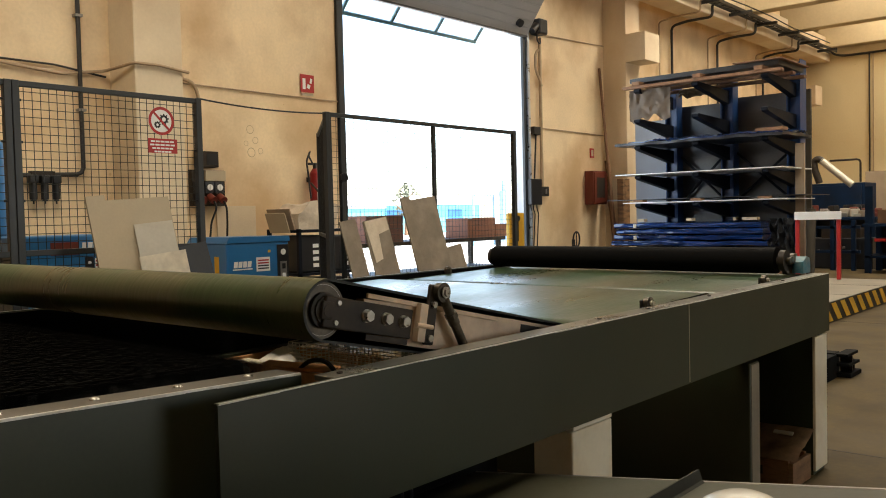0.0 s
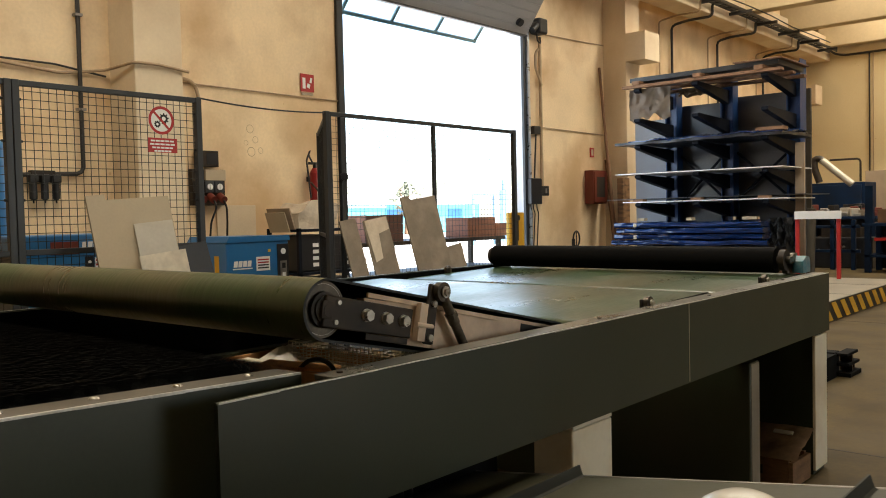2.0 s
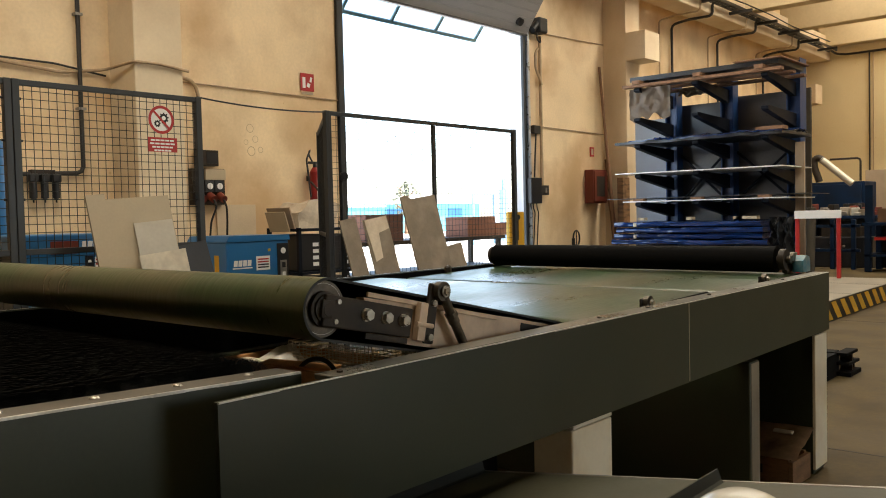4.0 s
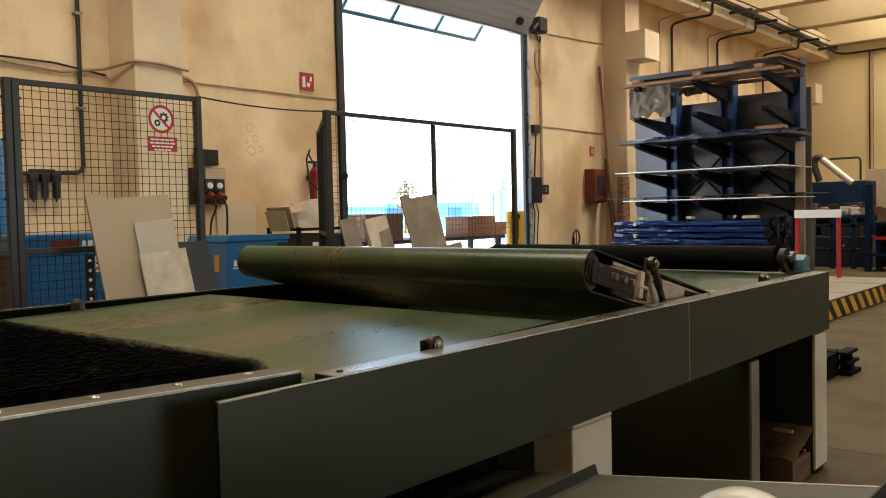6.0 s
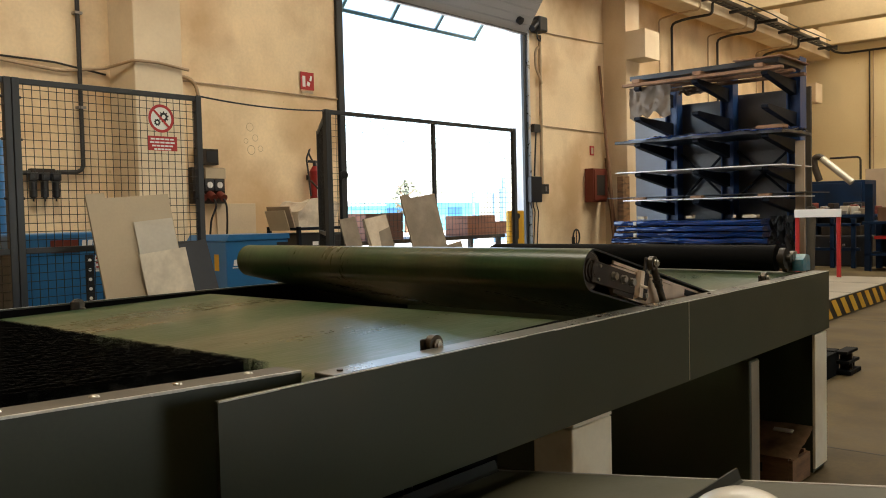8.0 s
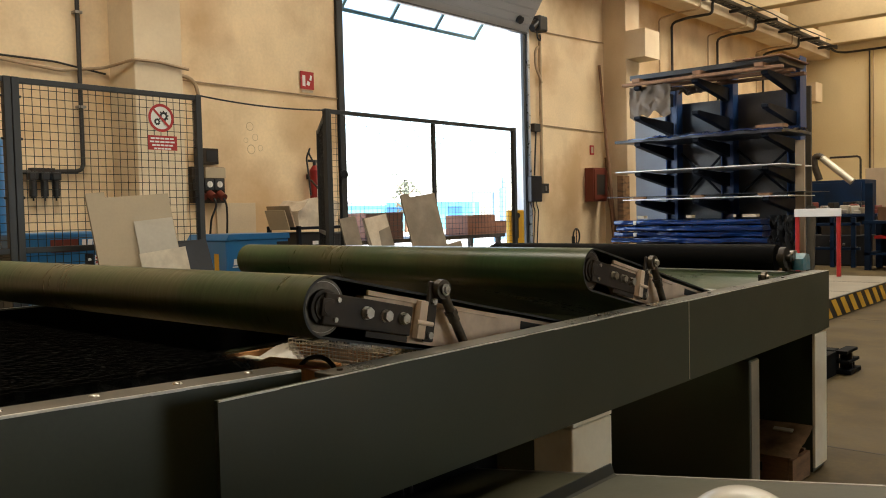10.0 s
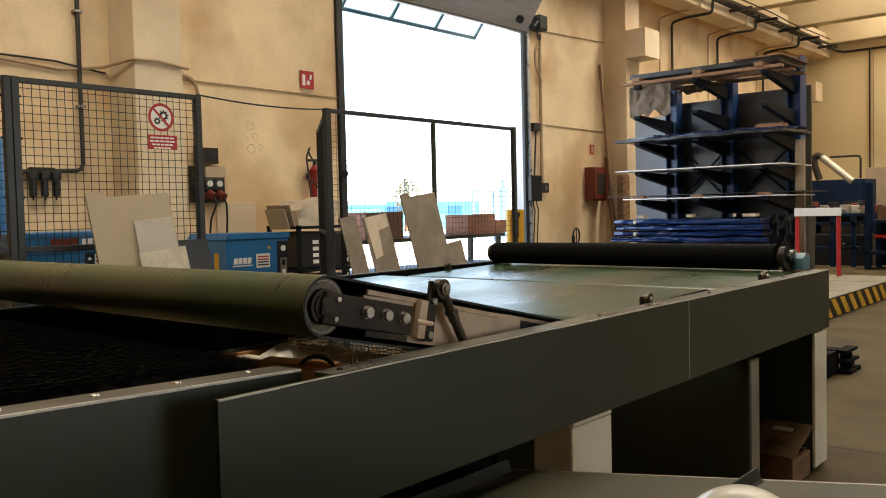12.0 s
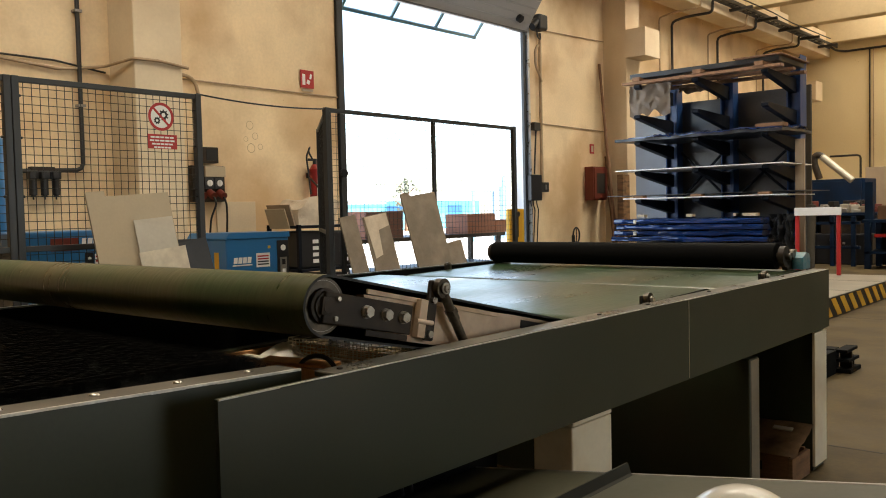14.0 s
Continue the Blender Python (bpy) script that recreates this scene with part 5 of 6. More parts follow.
LEVELS = (2.44, 2.10, 1.80, 1.465, 1.145, 0.66)
for y in UPR:
    bm = bm_new()
    add_box(bm, RX, RX + 0.16, y - 0.075, y - 0.060, R_FLOOR, 2.70, 0.002)
    add_box(bm, RX, RX + 0.16, y + 0.060, y + 0.075, R_FLOOR, 2.70, 0.002)
    add_box(bm, RX + 0.06, RX + 0.10, y - 0.0595, y + 0.0595, R_FLOOR, 2.70)
    part("upright", bm, M_RACKBLUE, rack, "dark blue steel upright")
    box_part("foot", (RX - 1.0, RX + 0.16, y - 0.07, y + 0.07, R_FLOOR, R_FLOOR + 0.10), M_RACKBLUE, rack, bevel=0.004)
    for z in LEVELS:
        bm = bm_new()
        add_prism(bm, [(RX - 0.001, z - 0.13), (RX - 0.001, z + 0.02), (RX - 0.83, z + 0.045), (RX - 0.86, z + 0.035), (RX - 0.86, z + 0.01), (RX - 0.82, z - 0.005)], y - 0.035, y + 0.035)
        part("arm", bm, M_RACKDARK, rack, "tapered dark steel arm")
for ya, yb in zip(UPR, UPR[1:]):
    for z0, z1 in ((1.20, 1.75),):
        for a, b in ((z0, z1), (z1, z0)):
            bm = bm_new()
            add_rod(bm, (RX + 0.13, ya - 0.07, a), (RX + 0.13, yb + 0.07, b), 0.016, 6)
            part("brace", bm, M_RACKDARK, rack)
box_part("side_plate", (RX - 0.02, RX + 0.18, 3.098, 3.103, 1.95, 2.72), M_RACKBLUE, rack)


def flat_sheet(name, label, x0, x1, y0, y1, z, th, material, category="metal sheet", bumps=0.0):
    nx, ny = (16, 56) if bumps else (2, 4)
    bm = bm_new()
    top, bot = [], []
    for i in range(nx + 1):
        for j in range(ny + 1):
            x, y = x0 + (x1 - x0) * i / nx, y0 + (y1 - y0) * j / ny
            dz = bumps * (noise.noise((x * 2.3, y * 2.3, z * 5)) - 0.2 + 0.6 * abs(noise.noise((x * 9 + y * 4, y * 7, z * 9))) + 0.35 * noise.noise((x * 22, y * 22, z * 9)))
            dz = max(dz, 0)
            if bumps:
                # the wrap bulges and droops along its edges
                x += bumps * 0.8 * noise.noise((y * 5, z * 31, 1.0)) * (1 - i / nx)
                y += bumps * 0.8 * noise.noise((x * 5, z * 31, 4.0))
                dz -= bumps * 0.45 * max(0.0, 1 - 5.0 * i / nx) * (0.6 + noise.noise((y * 4, z * 17, 9.0)))
            top.append(bm.verts.new((x, y, z + th + dz)))
            bot.append(bm.verts.new((x, y, z + dz)))
    w = ny + 1
    for i in range(nx):
        for j in range(ny):
            q = [i * w + j, (i + 1) * w + j, (i + 1) * w + j + 1, i * w + j + 1]
            bm.faces.new([top[k] for k in q])
            bm.faces.new([bot[k] for k in q[::-1]])
    rim = [(i * w, (i + 1) * w) for i in range(nx)] + [(i * w + ny, (i + 1) * w + ny) for i in range(nx)] + [(j, j + 1) for j in range(ny)] + [(nx * w + j, nx * w + j + 1) for j in range(ny)]
    for a, b in rim:
        bm.faces.new((top[a], top[b], bot[b], bot[a]))
    ob = part(name, bm, material, None, label, bool(bumps))
    return tagged(ob, category=category, group="stock on the rack")


tz = LEVELS[0] + 0.046
for k, (x, th) in enumerate(((8.70, 0.03), (9.05, 0.03), (9.40, 0.03))):
    flat_sheet("plank", "brown wooden batten laid along the rack's top arms", x, x + 0.09, 3.0, 4.78, tz, th, M_WOOD, "plank")
for k in range(3):
    y = (4.60, 3.88, 3.22)[k]
    flat_sheet("batten", "short brown wooden batten across the planks", 8.68, 9.5, y - 0.045, y + 0.045, tz + 0.031, 0.04, M_WOOD, "batten")
flat_sheet("flat_board", "dark flat board lying on top of the rack", 8.78, 9.55, 3.05, 4.72, tz + 0.072, 0.05, M_GREYSHEET, "board")
flat_sheet("board", "thin brown board on top of the rack", 8.72, 9.58, 3.0, 3.5, tz + 0.124, 0.012, M_WOOD, "board")
flat_sheet("metal_sheet", "dark sheet wrapped in crumpled plastic on the rack arms", 8.68, 9.55, 2.98, 4.86, LEVELS[2] + 0.047, 0.03, M_GREYSHEET, "metal sheet", 0.02)
flat_sheet("film_wrap", "crumpled shiny blue plastic film over the sheet", 8.66, 9.4, 2.98, 4.70, LEVELS[2] + 0.082, 0.012, M_BLUEFILM, "plastic film", 0.06)
flat_sheet("batten", "pale wooden batten on the wrapped sheet", 8.70, 8.84, 2.98, 3.26, LEVELS[2] + 0.090, 0.034, M_WOOD, "batten")
flat_sheet("metal_sheet", "bright-edged steel sheet lying on the rack arms", 8.66, 9.58, 2.98, 4.86, LEVELS[3] + 0.047, 0.010, M_EDGEGLINT)
flat_sheet("metal_sheet", "bright-edged steel sheet lying on the lower rack arms", 8.72, 9.58, 2.95, 4.80, LEVELS[4] + 0.047, 0.010, M_EDGEGLINT)
flat_sheet("metal_sheet", "long dark steel sheet lying on wooden blocks", 8.80, 9.58, 2.80, 5.05, LEVELS[4] + 0.086, 0.006, M_GREYSHEET)
for y in (4.62, 3.93, 3.2):
    flat_sheet("wood_block", "small wooden spacer block between sheets", 8.74, 8.84, y - 0.06, y + 0.06, LEVELS[4] + 0.06, 0.026, M_WOOD, "block")
flat_sheet("metal_sheet", "dark steel sheet lying on a brighter one", 8.70, 9.57, 3.0, 4.84, LEVELS[3] + 0.0575, 0.004, M_GREYSHEET)
def wrapped_pack(x0, x1, y0, y1, z, th, seed):
    """A flat pack in slack plastic wrap, with long folds along its rounded front and sagging ends."""
    bm = bm_new()
    ring = [(x1, 0.0), (x1, th)] + [(x0 + (x1 - x0) * u, th) for u in (0.7, 0.45, 0.25, 0.12, 0.05)]
    ring += [(x0 + 0.020 * (1 - math.sin(a)), th / 2 + th / 2 * math.cos(a)) for a in (0.35, 0.8, 1.2, 1.57, 1.95, 2.35, 2.8)]
    ring += [(x0 + (x1 - x0) * u, 0.0) for u in (0.05, 0.3, 0.7)]
    n, rings = 80, []
    for j in range(n + 1):
        y = y0 + (y1 - y0) * j / n
        row = []
        for i, (x, h) in enumerate(ring):
            front = max(0.0, 1 - (x - x0) / 0.25)
            fold = noise.noise((y * 1.6, i * 0.9, seed)) + 0.6 * noise.noise((y * 5.0, i * 1.3, seed + 7)) + 0.25 * noise.noise((y * 14.0, i * 0.8, seed + 3))
            sag = 0.012 * noise.noise((y * 2.2, seed, 3.0))
            row.append(bm.verts.new((x - 0.020 * front * fold, y, z + h + (0.006 * fold + sag) * front * (1 if h > 0 else 0.4))))
        rings.append(row)
    m_ = len(ring)
    for a, b in zip(rings, rings[1:]):
        for i in range(m_):
            bm.faces.new((a[i], a[(i + 1) % m_], b[(i + 1) % m_], b[i]))
    bm.faces.new(rings[0])
    bm.faces.new(rings[-1][::-1])
    ob = part("wrapped_sheet", bm, M_BLUEFILM, None, "flat metal sheet bundle in shiny dark blue plastic wrap", True)
    return tagged(ob, category="wrapped sheet", group="stock on the rack")


for k in range(4):
    z = 0.712 + 0.066 * k
    pack = wrapped_pack(8.70 + random.uniform(-0.05, 0.02), 9.55, 3.16 + random.uniform(-0.05, 0.05), 4.92 + random.uniform(-0.06, 0.05), z, 0.056, 3.0 + 5 * k)
    if k in (1, 3):
        box_part("tape_tab", (8.64, 8.662, 4.60, 4.63, z + 0.006, z + 0.046), M_SHEET2, pack, "pale packing tape tab", 0.003)
for k in range(4):
    flat_sheet("wood_block", "small pale spacer block on the bundles", 8.69, 8.77, (4.52, 3.95, 3.40, 3.25)[k], (4.60, 4.02, 3.47, 3.50)[k], 0.985, 0.03, M_BOARD, "block")
# crumpled film hanging from the top level and wrapped pile at the end
def hanging_film(name, label, x, y0, y1, z0, z1, material, seed, amp=0.05):
    bm = bm_new()
    n, m_ = 22, 16
    g = []
    for i in range(n + 1):
        row = []
        for j in range(m_ + 1):
            u, v = i / n, j / m_
            y, z = y0 + (y1 - y0) * u, z1 + (z0 - z1) * v * (0.75 + 0.35 * noise.noise((u * 4, seed, 0)))
            dx = amp * (noise.noise((u * 6, v * 3, seed)) + 0.5 * noise.noise((u * 15, v * 9, seed)))
            row.append(bm.verts.new((x + dx, y, z)))
        g.append(row)
    for i in range(n):
        for j in range(m_):
            bm.faces.new((g[i][j], g[i + 1][j], g[i + 1][j + 1], g[i][j + 1]))
    bmesh.ops.solidify(bm, geom=bm.faces[:], thickness=0.003)
    return tagged(part(name, bm, material, None, label, True), category="plastic film")


hanging_film("plastic_film", "crumpled clear plastic film hanging from the rack's top arms", 8.80, 4.24, 4.74, 2.02, 2.48, M_FILM, 3.0, 0.03)
hanging_film("plastic_film", "clear plastic film sagging under the rack's top level", 9.1, 3.95, 4.28, 2.34, 2.47, M_FILM, 8.0, 0.03)
hanging_film("plastic_film", "dark plastic sheeting hanging over the bundle ends", 8.74, 2.90, 3.14, 0.60, 1.0, M_GREYSHEET, 5.0, 0.08)
bundle_base = thing("pallet", "dark wooden pallet under the rack", "pallet")
for y in (3.2, 3.9, 4.7):
    box_part("bearer", (8.72, 9.5, y - 0.05, y + 0.05, R_FLOOR + 0.1005, R_FLOOR + 0.17), M_WOOD, bundle_base)
for k in range(5):
    box_part("board", (8.72 + 0.165 * k, 8.72 + 0.165 * k + 0.11, 3.05, 4.9, R_FLOOR + 0.1705, R_FLOOR + 0.19), M_WOOD, bundle_base)

for y0, y1, top in ((3.115, 3.90, 2.40), (3.93, 4.70, 2.36)):
    screen = thing("sheet_screen", "large grey steel panel screen standing behind the rack", "panel")
    cuts = (R_FLOOR, 1.12, 1.74, top)
    for z0, z1 in zip(cuts, cuts[1:]):
        box_part("sheet", (9.80, 9.81, y0, y1, z0, z1), M_PANEL, screen, bevel=0.0015)
bm = bm_new()
add_box(bm, 10.0, 10.012, 4.74, 5.31, R_FLOOR, 2.25)
tagged(part("pale_panel", bm, M_PALESHEET, None, "pale blue-grey panel standing behind the rack"), category="panel")
bm = bm_new()
add_box(bm, 9.93, 9.97, 3.10, 3.155, R_FLOOR, 2.43)
tagged(part("wooden_post", bm, M_GREYPOST, None, "weathered wooden post standing behind the rack"), category="post")


# rack and stock scaled from the camera's eye to fit its view, feet grounded
eye_scaling = Matrix.Translation((0, 0, -R_SCALE * R_FLOOR)) @ Matrix.Scale(R_SCALE, 4)
for ob in sorted(set(bpy.data.objects) - before_rack, key=lambda o: o.name):
    if ob.data:
        ob.data.transform(eye_scaling)

# ------------------------------------------------------------------ pipes and cable tray along the long beam
for x in (16.0, 16.57, 18.36, 18.88, 21.24, 21.70):
    thick = 0.027 if x in (16.57, 18.88, 21.70) else 0.018
    pipe_thing("drop_pipe", "thin pipe bent round the beam and down the wall", [(x, 6.95, 5.26), (x, 7.05, 5.22), (x, 7.05, 5.02), (x, 7.10, 4.97), (x, 7.62, 4.97), (x, 7.93, 4.92), (x, 7.93, 0.2)], thick, M_PIPE if thick > 0.02 else M_PIPEWALL)
tray = thing("cable_tray", "long dark steel cable tray with cables along the beam", "cable tray")
for y in (6.84, 7.03):
    box_part("side_channel", (12.0, 24.1, y - 0.012, y + 0.012, 5.20, 5.26), M_PIPE, tray)
bm = bm_new()
for k in range(40):
    add_box(bm, 12.0 + 0.3 * k, 12.025 + 0.3 * k, 6.853, 7.017, 5.20, 5.212)
tagged(part("rungs", bm, M_PIPE, tray), kind="stuff")
for k in range(8):
    x = 13.2 + 1.45 * k
    box_part("arm", (x - 0.03, x + 0.03, 6.62, 7.099, 5.14, 5.198), M_PIPE, tray)
for y, z in ((6.88, 5.225), (6.94, 5.23), (6.99, 5.225), (6.75, 5.30)):
    bm = bm_new()
    add_pipe(bm, [(12.0 + 1.4 * k, y + 0.02 * math.sin(k * 2.3 + y), z + 0.015 * math.sin(k * 1.7)) for k in range(9)], 0.014, 6)
    part("cable", bm, M_BLACK, tray)
pipe_thing("end_wall_conduit", "dark conduit along the end wall under the roof", [(23.6, 6.93, 5.23), (24.2, 6.9, 5.16), (24.34, 6.7, 5.13), (24.34, -6, 5.13)], 0.03, M_PIPE, "conduit")
pipe_thing("end_wall_conduit", "thin conduit down the end wall", [(24.36, 6.11, 5.12), (24.36, 6.11, 0.1)], 0.020, M_PIPE, "conduit")
pipe_thing("end_wall_conduit", "pale conduit down the end wall", [(24.36, 6.02, 5.12), (24.36, 6.02, 0.1)], 0.014, M_PIPEWALL, "conduit")

# ------------------------------------------------------------------ lift platform, barrier and machines to the east
lp = thing("lift_platform", "low steel scissor lift platform with black and yellow hazard edge", "lift platform")
box_part("deck", (7.0, 11.3, 2.48, 4.0, 0.16, 0.20), M_PLATFORM, lp, "worn grey steel deck", 0.004)
skirt = box_part("skirt", (7.0, 11.3, 2.462, 2.479, 0.0, 0.199), M_BLACK, lp, "black skirt with yellow hazard stripes")
for k in range(14):
    x = 7.02 + 0.285 * k
    bm = bm_new()
    add_prism(bm, [(x + 0.21, 0.015), (x + 0.35, 0.015), (x + 0.14, 0.185), (x, 0.185)], 2.4585, 2.4615)
    part("yellow_stripe", bm, M_YELLOW, skirt)
box_part("base_frame", (7.1, 11.2, 2.6, 3.9, 0.0, 0.158), M_DARKSTEEL, lp)
for x in (9.2, 10.4):
    box_part("deck_joint", (x, x + 0.012, 2.49, 3.99, 0.2002, 0.2012), M_DARKSTEEL, lp)

bar = thing("barrier", "red and white pedestrian barrier standing on the lift platform", "barrier")
for y in (3.635, 3.14):
    box_part("post", (11.08, 11.125, y - 0.022, y + 0.022, 0.20, 1.04), M_RED, bar, "red painted post", 0.004)
box_part("board", (11.06, 11.079, 3.10, 3.66, 0.945, 1.045), M_WHITE, bar, "white barrier board", 0.004)

stub = thing("steel_channel_frame", "dark greasy steel channel frame lying on the floor", "steel frame")
box_part("web", (4.80, 5.74, 1.640, 1.652, 0.0, 0.150), M_BLACKRUB, stub, bevel=0.002)
box_part("top_flange", (4.80, 5.74, 1.6525, 1.74, 0.138, 0.149), M_BLACKRUB, stub, bevel=0.002)
box_part("cross_channel", (5.745, 5.86, 1.655, 1.86, 0.010, 0.155), M_BLACKRUB, stub, bevel=0.006)
for z0, z1, y0 in ((0.132, 0.152, 1.58), (0.070, 0.090, 1.57), (0.0, 0.028, 1.56)):
    box_part("lug", (5.76, 6.0, y0, 1.654, z0, z1), M_BLACKRUB, stub, bevel=0.004)
box_part("rib", (5.86, 5.88, 1.58, 1.654, 0.0285, 0.1315), M_DARKSTEEL, stub)
box_part("end_plate", (5.985, 6.0, 1.60, 1.654, 0.0285, 0.0695), M_DARKSTEEL, stub)
for x in (5.0, 5.3):
    bm = bm_new()
    add_rod(bm, (x, 1.69, 0.149), (x, 1.69, 0.175), 0.022, 6)
    part("nut", bm, M_DARKSTEEL, stub)

gp = thing("round_post", "grey wrapped steel post beside the barrier", "post")
bm = bm_new()
add_rod(bm, (11.9, 3.74, 0), (11.88, 3.70, 1.08), 0.055, 14)
part("tube", bm, M_GREYPOST, gp, "", True)
box_part("plank", (12.2, 12.25, 3.90, 4.02, 0.0, 2.0), M_CARD, gp, "pale upright plank")


def bench(x, y0, y1, top, label):
    b = thing("workbench", label, "workbench", None, "blue workbenches")
    for yy in (y0, y1 - 0.09):
        for xx in (x, x + 0.7):
            box_part("leg", (xx, xx + 0.09, yy, yy + 0.09, 0, top), M_BENCH, b, bevel=0.004)
    box_part("top_plate", (x - 0.02, x + 0.82, y0 - 0.03, y1 + 0.03, top, top + 0.05), M_BENCH, b, bevel=0.004)
    box_part("lower_shelf", (x, x + 0.79, y0, y1, 0.25, 0.29), M_BENCH, b)
    # black sheet added to darken the space under the bench
    box_part("back_panel", (x + 0.80, x + 0.82, y0, y1, 0.02, top - 0.01), M_BLACK, b, "black panel standing in for shade under the bench")
    return b


bench(15.0, 2.2, 3.85, 0.76, "dark blue steel workbench with stock on it")
box_part("tall_post", (15.0, 15.12, 3.72, 3.84, 0.81, 1.42), M_BENCH, None)
tagged(bpy.data.objects["tall_post"], "dark blue steel stake on the workbench", "post")
flat_sheet("timber_stack", "brown rusty bar stock stacked on the workbench", 15.05, 15.7, 2.2, 3.66, 0.815, 0.22, M_WOOD, "bar stock")
flat_sheet("red_tray", "red steel tray on the lower shelf", 15.0, 15.6, 2.3, 3.7, 0.52, 0.05, M_RED, "tray")
bench(16.3, 4.0, 5.3, 0.86, "dark blue steel workbench crowded with tools")
mb = thing("machine_cabinet", "dark blue machine cabinet behind the workbench", "machine")
box_part("cabinet", (17.2, 18.0, 4.4, 5.6, 0, 1.55), M_BENCH, mb, bevel=0.01)
box_part("side_plate", (17.14, 17.2, 4.45, 5.4, 0.95, 1.5), M_BENCH, mb, bevel=0.005)
rnd = random.Random(4)
for k in range(34):
    y = rnd.uniform(4.05, 5.25)
    h = rnd.uniform(0.04, 0.24)
    mt = rnd.choice((M_BLACK, M_STEEL, M_DARKRED, M_SHEET, M_DARKSTEEL, M_BLACK))
    bm = bm_new()
    add_box(bm, -0.08, 0.08, -0.06, 0.06, 0, h, 0.012, m=Matrix.Rotation(rnd.uniform(0, 3), 4, "Z"))
    ob = part("hand_tool", bm, mt, None, "small worn hand tool lying on the workbench")
    ob.location = (16.42 + rnd.uniform(0, 0.3), y, 0.911)
    tagged(ob, category="tool", group="tools on the workbench")
for k in range(16):
    y = rnd.uniform(4.05, 5.2)
    bm = bm_new()
    add_box(bm, 0, rnd.uniform(0.2, 0.5), -0.08, 0.08, 0, rnd.uniform(0.05, 0.25), 0.008)
    ob = part("parts_box", bm, rnd.choice((M_BLACK, M_STEEL, M_WHITE, M_DARKSTEEL)), None, "dark parts box on the bench's lower shelf")
    ob.location = (16.32, y, 0.291)
    tagged(ob, category="box", group="boxes under the workbench")
# made-up black machine shape, added to darken the area behind the barrier
mk = thing("lathe", "dark machine shape added to darken the area behind the barrier", "machine")
box_part("bed", (15.9, 16.25, 3.95, 5.25, 0.0, 0.55), M_BLACK, mk, bevel=0.02)
box_part("slide", (15.92, 16.2, 4.15, 4.8, 0.55, 0.72), M_DARKSTEEL, mk, bevel=0.01)
for k in range(5):
    box_part("hand_wheel_boss", (15.86, 15.9, 4.18 + 0.21 * k, 4.22 + 0.21 * k, 0.30 + 0.06 * (k % 3), 0.34 + 0.06 * (k % 3)), M_STEEL, mk, bevel=0.006)
for y in (4.12, 4.46, 4.80):
    bench_leg = box_part("machine_post", (15.5, 15.57, y, y + 0.07, 0.0, 0.86), M_BENCH, None, bevel=0.004)
    tagged(bench_leg, "dark blue steel post in front of the dark machine shape", "post", "posts at the lathe")
bm = bm_new()
for k in range(2):
    add_box(bm, 15.5, 15.57, 4.05, 4.90, 0.30 + 0.42 * k, 0.35 + 0.42 * k, 0.004)
tagged(part("cross_rail", bm, M_BENCH, None, "dark blue steel rails joining the posts"), category="rail")
arm = thing("extraction_arm", "pale extraction arm tube with a dark elbow hood", "extraction arm")
bm = bm_new()
add_pipe(bm, [(16.9, 4.54, 1.50), (16.9, 5.08, 1.98)], 0.065, 14)
part("tube", bm, M_SHEET, arm, "pale metal tube", True)
bm = bm_new()
add_pipe(bm, [(16.9, 5.06, 1.965), (16.9, 5.13, 2.02), (16.9, 5.21, 1.99), (16.9, 5.22, 1.86), (16.9, 5.12, 1.56)], 0.065, 12)
part("elbow", bm, M_DARKSTEEL, arm, "dark flexible elbow", True)
bm = bm_new()
add_pipe(bm, [(17.3, 4.50, 1.56), (17.3, 4.50, 1.99), (17.3, 5.05, 1.99)], 0.02, 6)
part("support_bracket", bm, M_DARKSTEEL, arm)
bm = bm_new()
add_box(bm, 18.6, 18.66, 2.6, 4.75, 0.0, 1.80, 0.006)
tagged(part("plywood_sheet", bm, M_CARD, None, "large pale plywood panel standing behind the benches"), category="panel")

# ------------------------------------------------------------------ below and in the machine
uc = thing("wooden_crate", "worn low wooden crate with a torn cardboard lid under the table", "crate", pose(3.335, 1.115, 0, 0, 0, -2))
for y in (0.0, 0.402):
    box_part("end_board", (0, 0.19, y, y + 0.018, 0.004, 0.105), M_OLDWOOD, uc, bevel=0.002)
for x in (0.0, 0.172):
    box_part("side_board", (x, x + 0.018, 0.0185, 0.4015, 0.004, 0.112), M_OLDWOOD, uc, bevel=0.002)
box_part("knot", (-0.0015, 0.0005, 0.12, 0.19, 0.045, 0.08), M_DARKSTEEL, uc)
slope = Matrix.Translation((-0.004, 0, 0.113)) @ Matrix.Rotation(radians(-23), 4, "Y")
bm = bm_new()
g = [[bm.verts.new(slope @ Vector((0.225 * i / 8, -0.01 + 0.43 * j / 12, 0.012 * noise.noise((i * 0.6, j * 0.5, 4))))) for j in range(13)] for i in range(9)]
for i in range(8):
    for j in range(12):
        bm.faces.new((g[i][j], g[i + 1][j], g[i + 1][j + 1], g[i][j + 1]))
bmesh.ops.solidify(bm, geom=bm.faces[:], thickness=0.006)
part("lid", bm, M_LID, uc, "torn brown cardboard lid", True)
bm = bm_new()
add_box(bm, 0.150, 0.172, 0.05, 0.13, 0.008, 0.015, 0.003, m=slope)
part("scrap", bm, M_SHEET, uc, "crumpled foil scrap")

wc = thing("waste_crate", "orange wooden waste crate standing below the flap", "crate", pose(1.81, 1.78, 0))
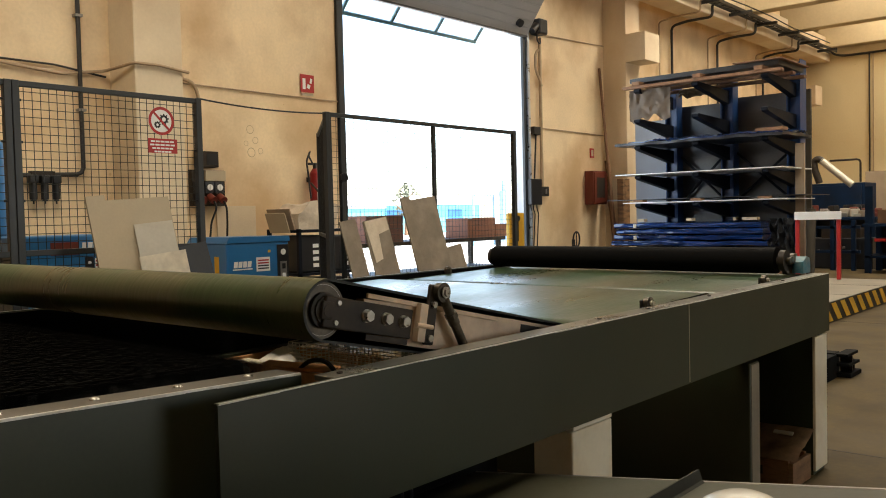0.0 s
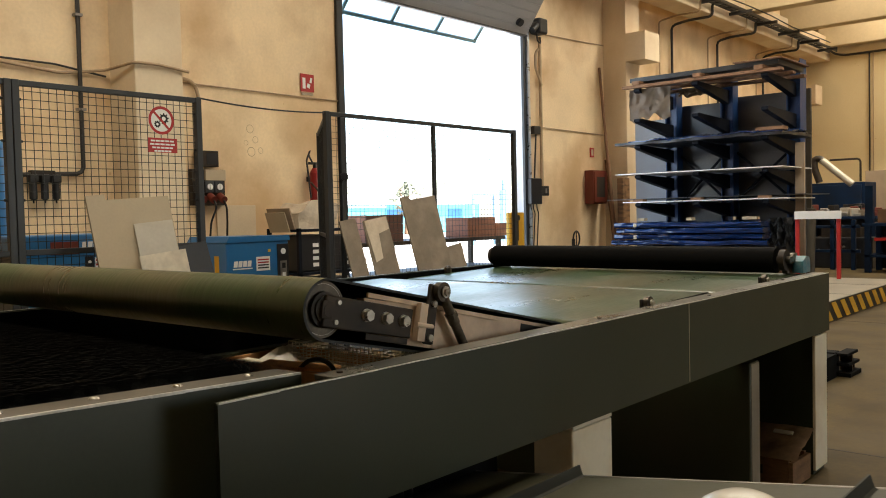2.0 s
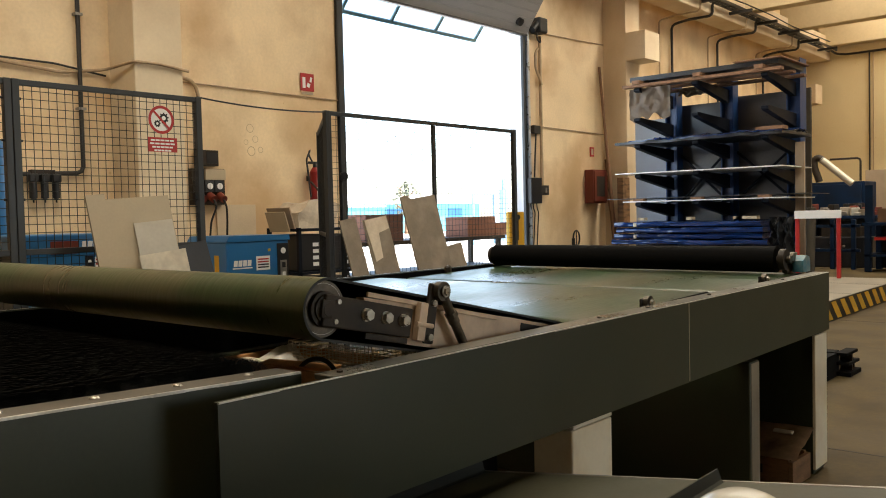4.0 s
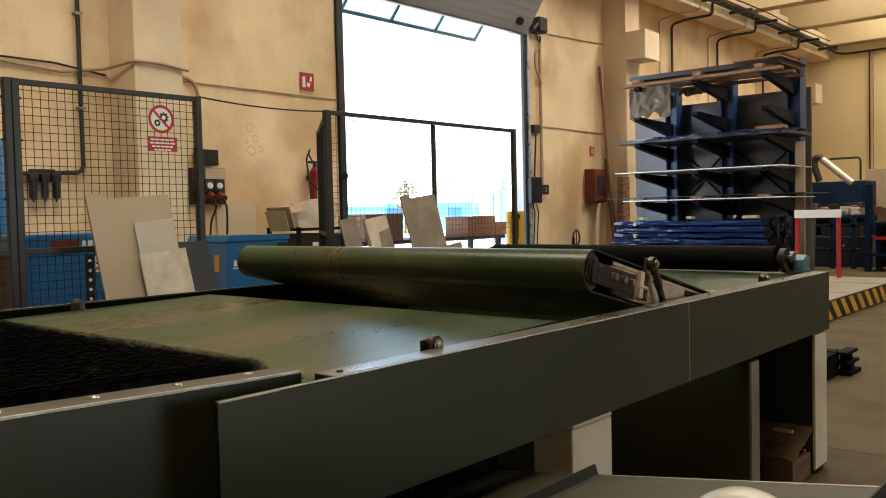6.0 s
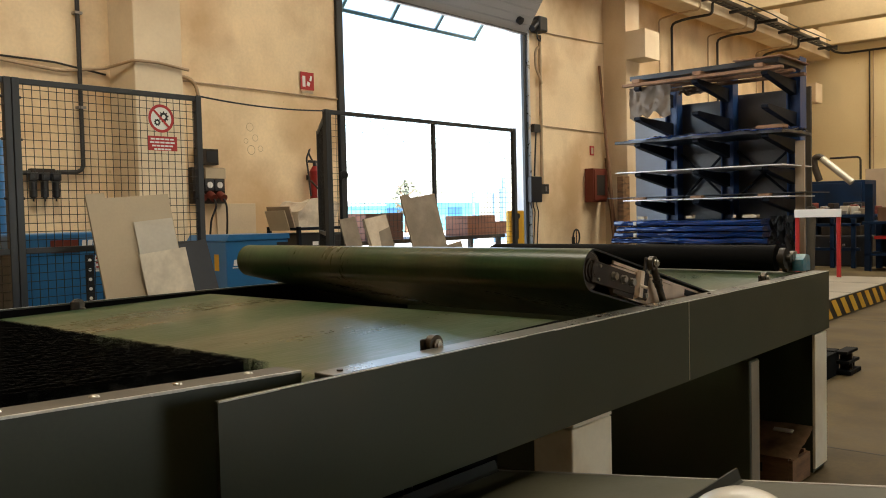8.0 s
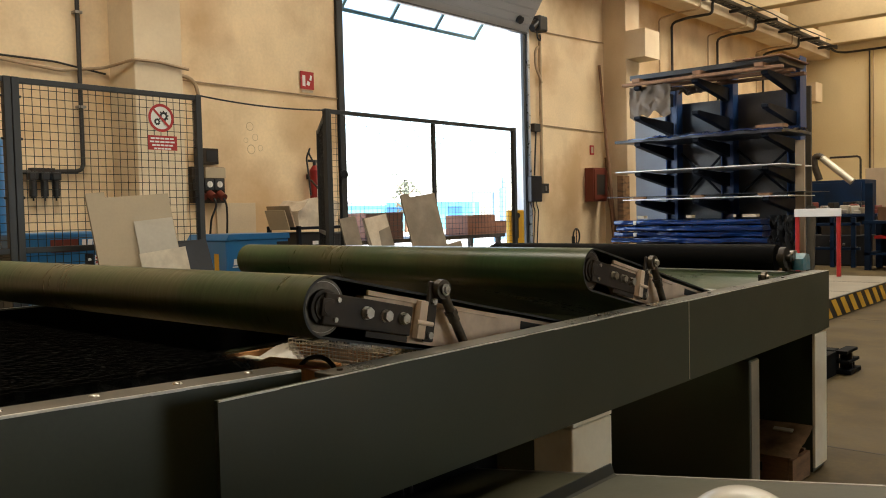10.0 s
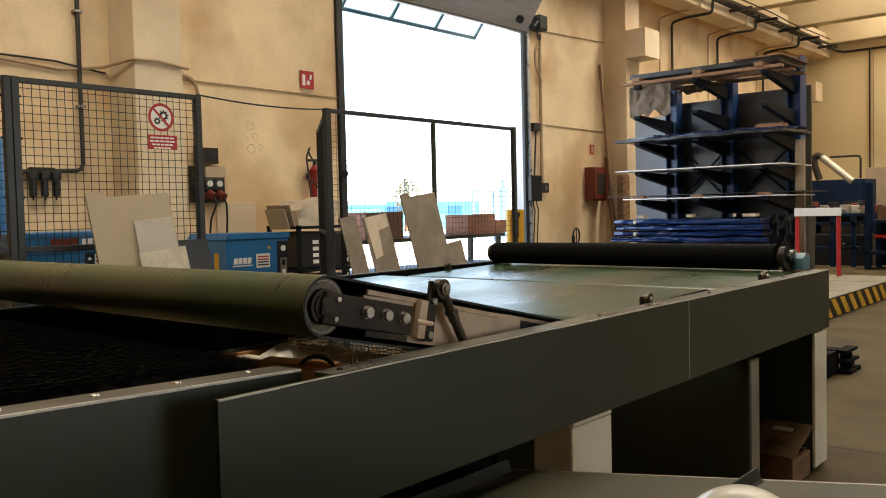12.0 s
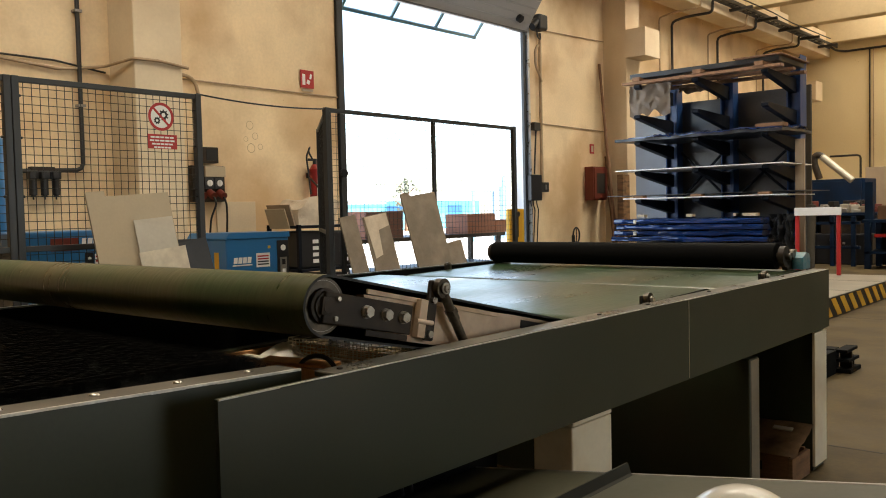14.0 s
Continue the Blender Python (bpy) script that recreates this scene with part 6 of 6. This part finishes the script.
for k in range(5):
    z0 = 0.12 * k
    for x in (0, 0.345):
        box_part("side_slat", (x, x + 0.018, 0, 0.90, z0, z0 + 0.11), M_ORANGE, wc, bevel=0.002)
    for y in (0.0, 0.882):
        box_part("end_slat", (0.0185, 0.3445, y, y + 0.018, z0, z0 + 0.11), M_ORANGE, wc, bevel=0.002)
box_part("base", (0.019, 0.344, 0.019, 0.881, 0.0, 0.02), M_ORANGE, wc)
bm = bm_new()
g = [[bm.verts.new((1.832 + 0.32 * i / 18, 1.81 + 0.84 * j / 20, 0.545 + 0.03 * noise.noise((i * 0.4, j * 0.4, 2)) + 0.02 * noise.noise((i * 0.9, j * 0.9, 7)))) for j in range(21)] for i in range(19)]
for i in range(18):
    for j in range(20):
        bm.faces.new((g[i][j], g[i + 1][j], g[i + 1][j + 1], g[i][j + 1]))
tagged(part("packing_paper", bm, M_PAPER, None, "crumpled brown packing paper heaped in the crate", True), category="paper")
# plywood offcut and a milky bag on the paper
bm = bm_new()
add_box(bm, 0, 0.055, 0, 0.34, 0, 0.010, 0.001, m=Matrix.Translation((1.845, 2.10, 0.590)) @ Matrix.Rotation(radians(-9), 4, "Y") @ Matrix.Rotation(radians(6), 4, "Z"))
tagged(part("plywood_offcut", bm, M_ORANGE, None, "orange plywood offcut lying in the waste crate"), category="offcut")
bm = bm_new()
g = [[bm.verts.new((1.88 + 0.20 * i / 14, 2.36 + 0.28 * j / 16, 0.555 + 0.085 * math.sin(math.pi * i / 14) * math.sin(math.pi * j / 16) * (0.75 + 0.6 * noise.noise((i * 0.28, j * 0.28, 12))))) for j in range(17)] for i in range(15)]
for i in range(14):
    for j in range(16):
        bm.faces.new((g[i][j], g[i + 1][j], g[i + 1][j + 1], g[i][j + 1]))
tagged(part("plastic_bag", bm, M_BAG, None, "crumpled milky plastic bag in the waste crate", True), category="bag")
cg = thing("wire_basket", "galvanised wire basket lying on the paper in the crate", "basket", pose(1.955, 1.99, 0.545))
for k in range(9):
    z = 0.006 + 0.013 * k
    for a, b in (((0, 0), (0.19, 0)), ((0, 0.46), (0.19, 0.46)), ((0, 0), (0, 0.46)), ((0.19, 0), (0.19, 0.46))):
        bm = bm_new()
        add_rod(bm, (*a, z), (*b, z), 0.0016, 6)
        part("wire", bm, M_SHEET2, cg)
for k in range(24):
    for x in (0.0, 0.19):
        bm = bm_new()
        add_rod(bm, (x, 0.02 * k, 0.004), (x, 0.02 * k, 0.112), 0.0014, 6)
        part("wire", bm, M_SHEET2, cg)
box_part("base_tray", (0.006, 0.184, 0.006, 0.454, 0.0, 0.005), M_SHEET2, cg)
bk = thing("canister", "blue and white plastic canister beside the wire basket", "canister", pose(2.24, 2.18, 0))
box_part("body", (0, 0.2, 0, 0.2, 0, 0.50), M_WHITE, bk, "white plastic body", 0.02)
box_part("label_band", (-0.002, 0.19, 0.05, 0.13, 0.2, 0.49), M_BLUE, bk, "blue label band", 0.002)
bm = bm_new()
add_pipe(bm, [(1.84, 2.26, 0.585), (1.835, 2.20, 0.625), (1.845, 2.14, 0.635), (1.85, 2.09, 0.61), (1.85, 2.06, 0.56)], 0.008, 8)
tagged(part("black_cable", bm, M_BLACK, None, "loop of black cable lying over the crate's edge", True), category="cable")
bm = bm_new()
add_box(bm, 13.92, 14.56, 7.90, 7.925, 0.0, 1.70, 0.004)
tagged(part("brown_board", bm, M_DARKBOARD, None, "brown wooden board standing against the wall"), category="board")
bm = bm_new()
add_rod(bm, (13.72, 7.70, 0.0), (13.82, 7.95, 2.05), 0.022, 8)
tagged(part("wooden_pole", bm, M_OLDWOOD, None, "thin wooden pole leaning on the wall"), category="pole")
for k, d in enumerate((0.0, 0.03)):
    bm = bm_new()
    add_pipe(bm, [(1.12 + d, 1.30, 0.69), (1.16 + d, 1.31, 0.735), (1.22 + d, 1.32, 0.745), (1.28 + d, 1.32, 0.73), (1.33 + d, 1.31, 0.69), (1.34 + d, 1.30, 0.45)][1:] , 0.008, 8)
    tagged(part("air_hose", bm, M_BLACK, None, "black rubber air hose looped inside the table", True), category="hose")

# white domed cap in the foreground, beside the cleated belt
dc = thing("dome_cap", "glossy white plastic domed cap on a post beside the cleated belt", "cap", pose(1.02, 0.402, 0.667))
bm = bm_new()
s = bmesh.ops.create_uvsphere(bm, u_segments=36, v_segments=20, radius=0.084)
bmesh.ops.delete(bm, geom=[v for v in bm.verts if v.co.z < -0.03], context="VERTS")
bmesh.ops.contextual_create(bm, geom=[e for e in bm.edges if e.is_boundary])
part("dome", bm, mat("white_gloss_plastic", (0.50, 0.48, 0.42), 0.24, vary=0.06, scale=8, fine=40), dc, "glossy greyish white dome", True)
bm = bm_new()
add_rod(bm, (0, 0, -0.667), (0, 0, -0.028), 0.03, 16)
add_rod(bm, (0, 0, -0.667), (0, 0, -0.655), 0.09, 20)
part("post", bm, M_STEEL, dc, "", True)


motions()
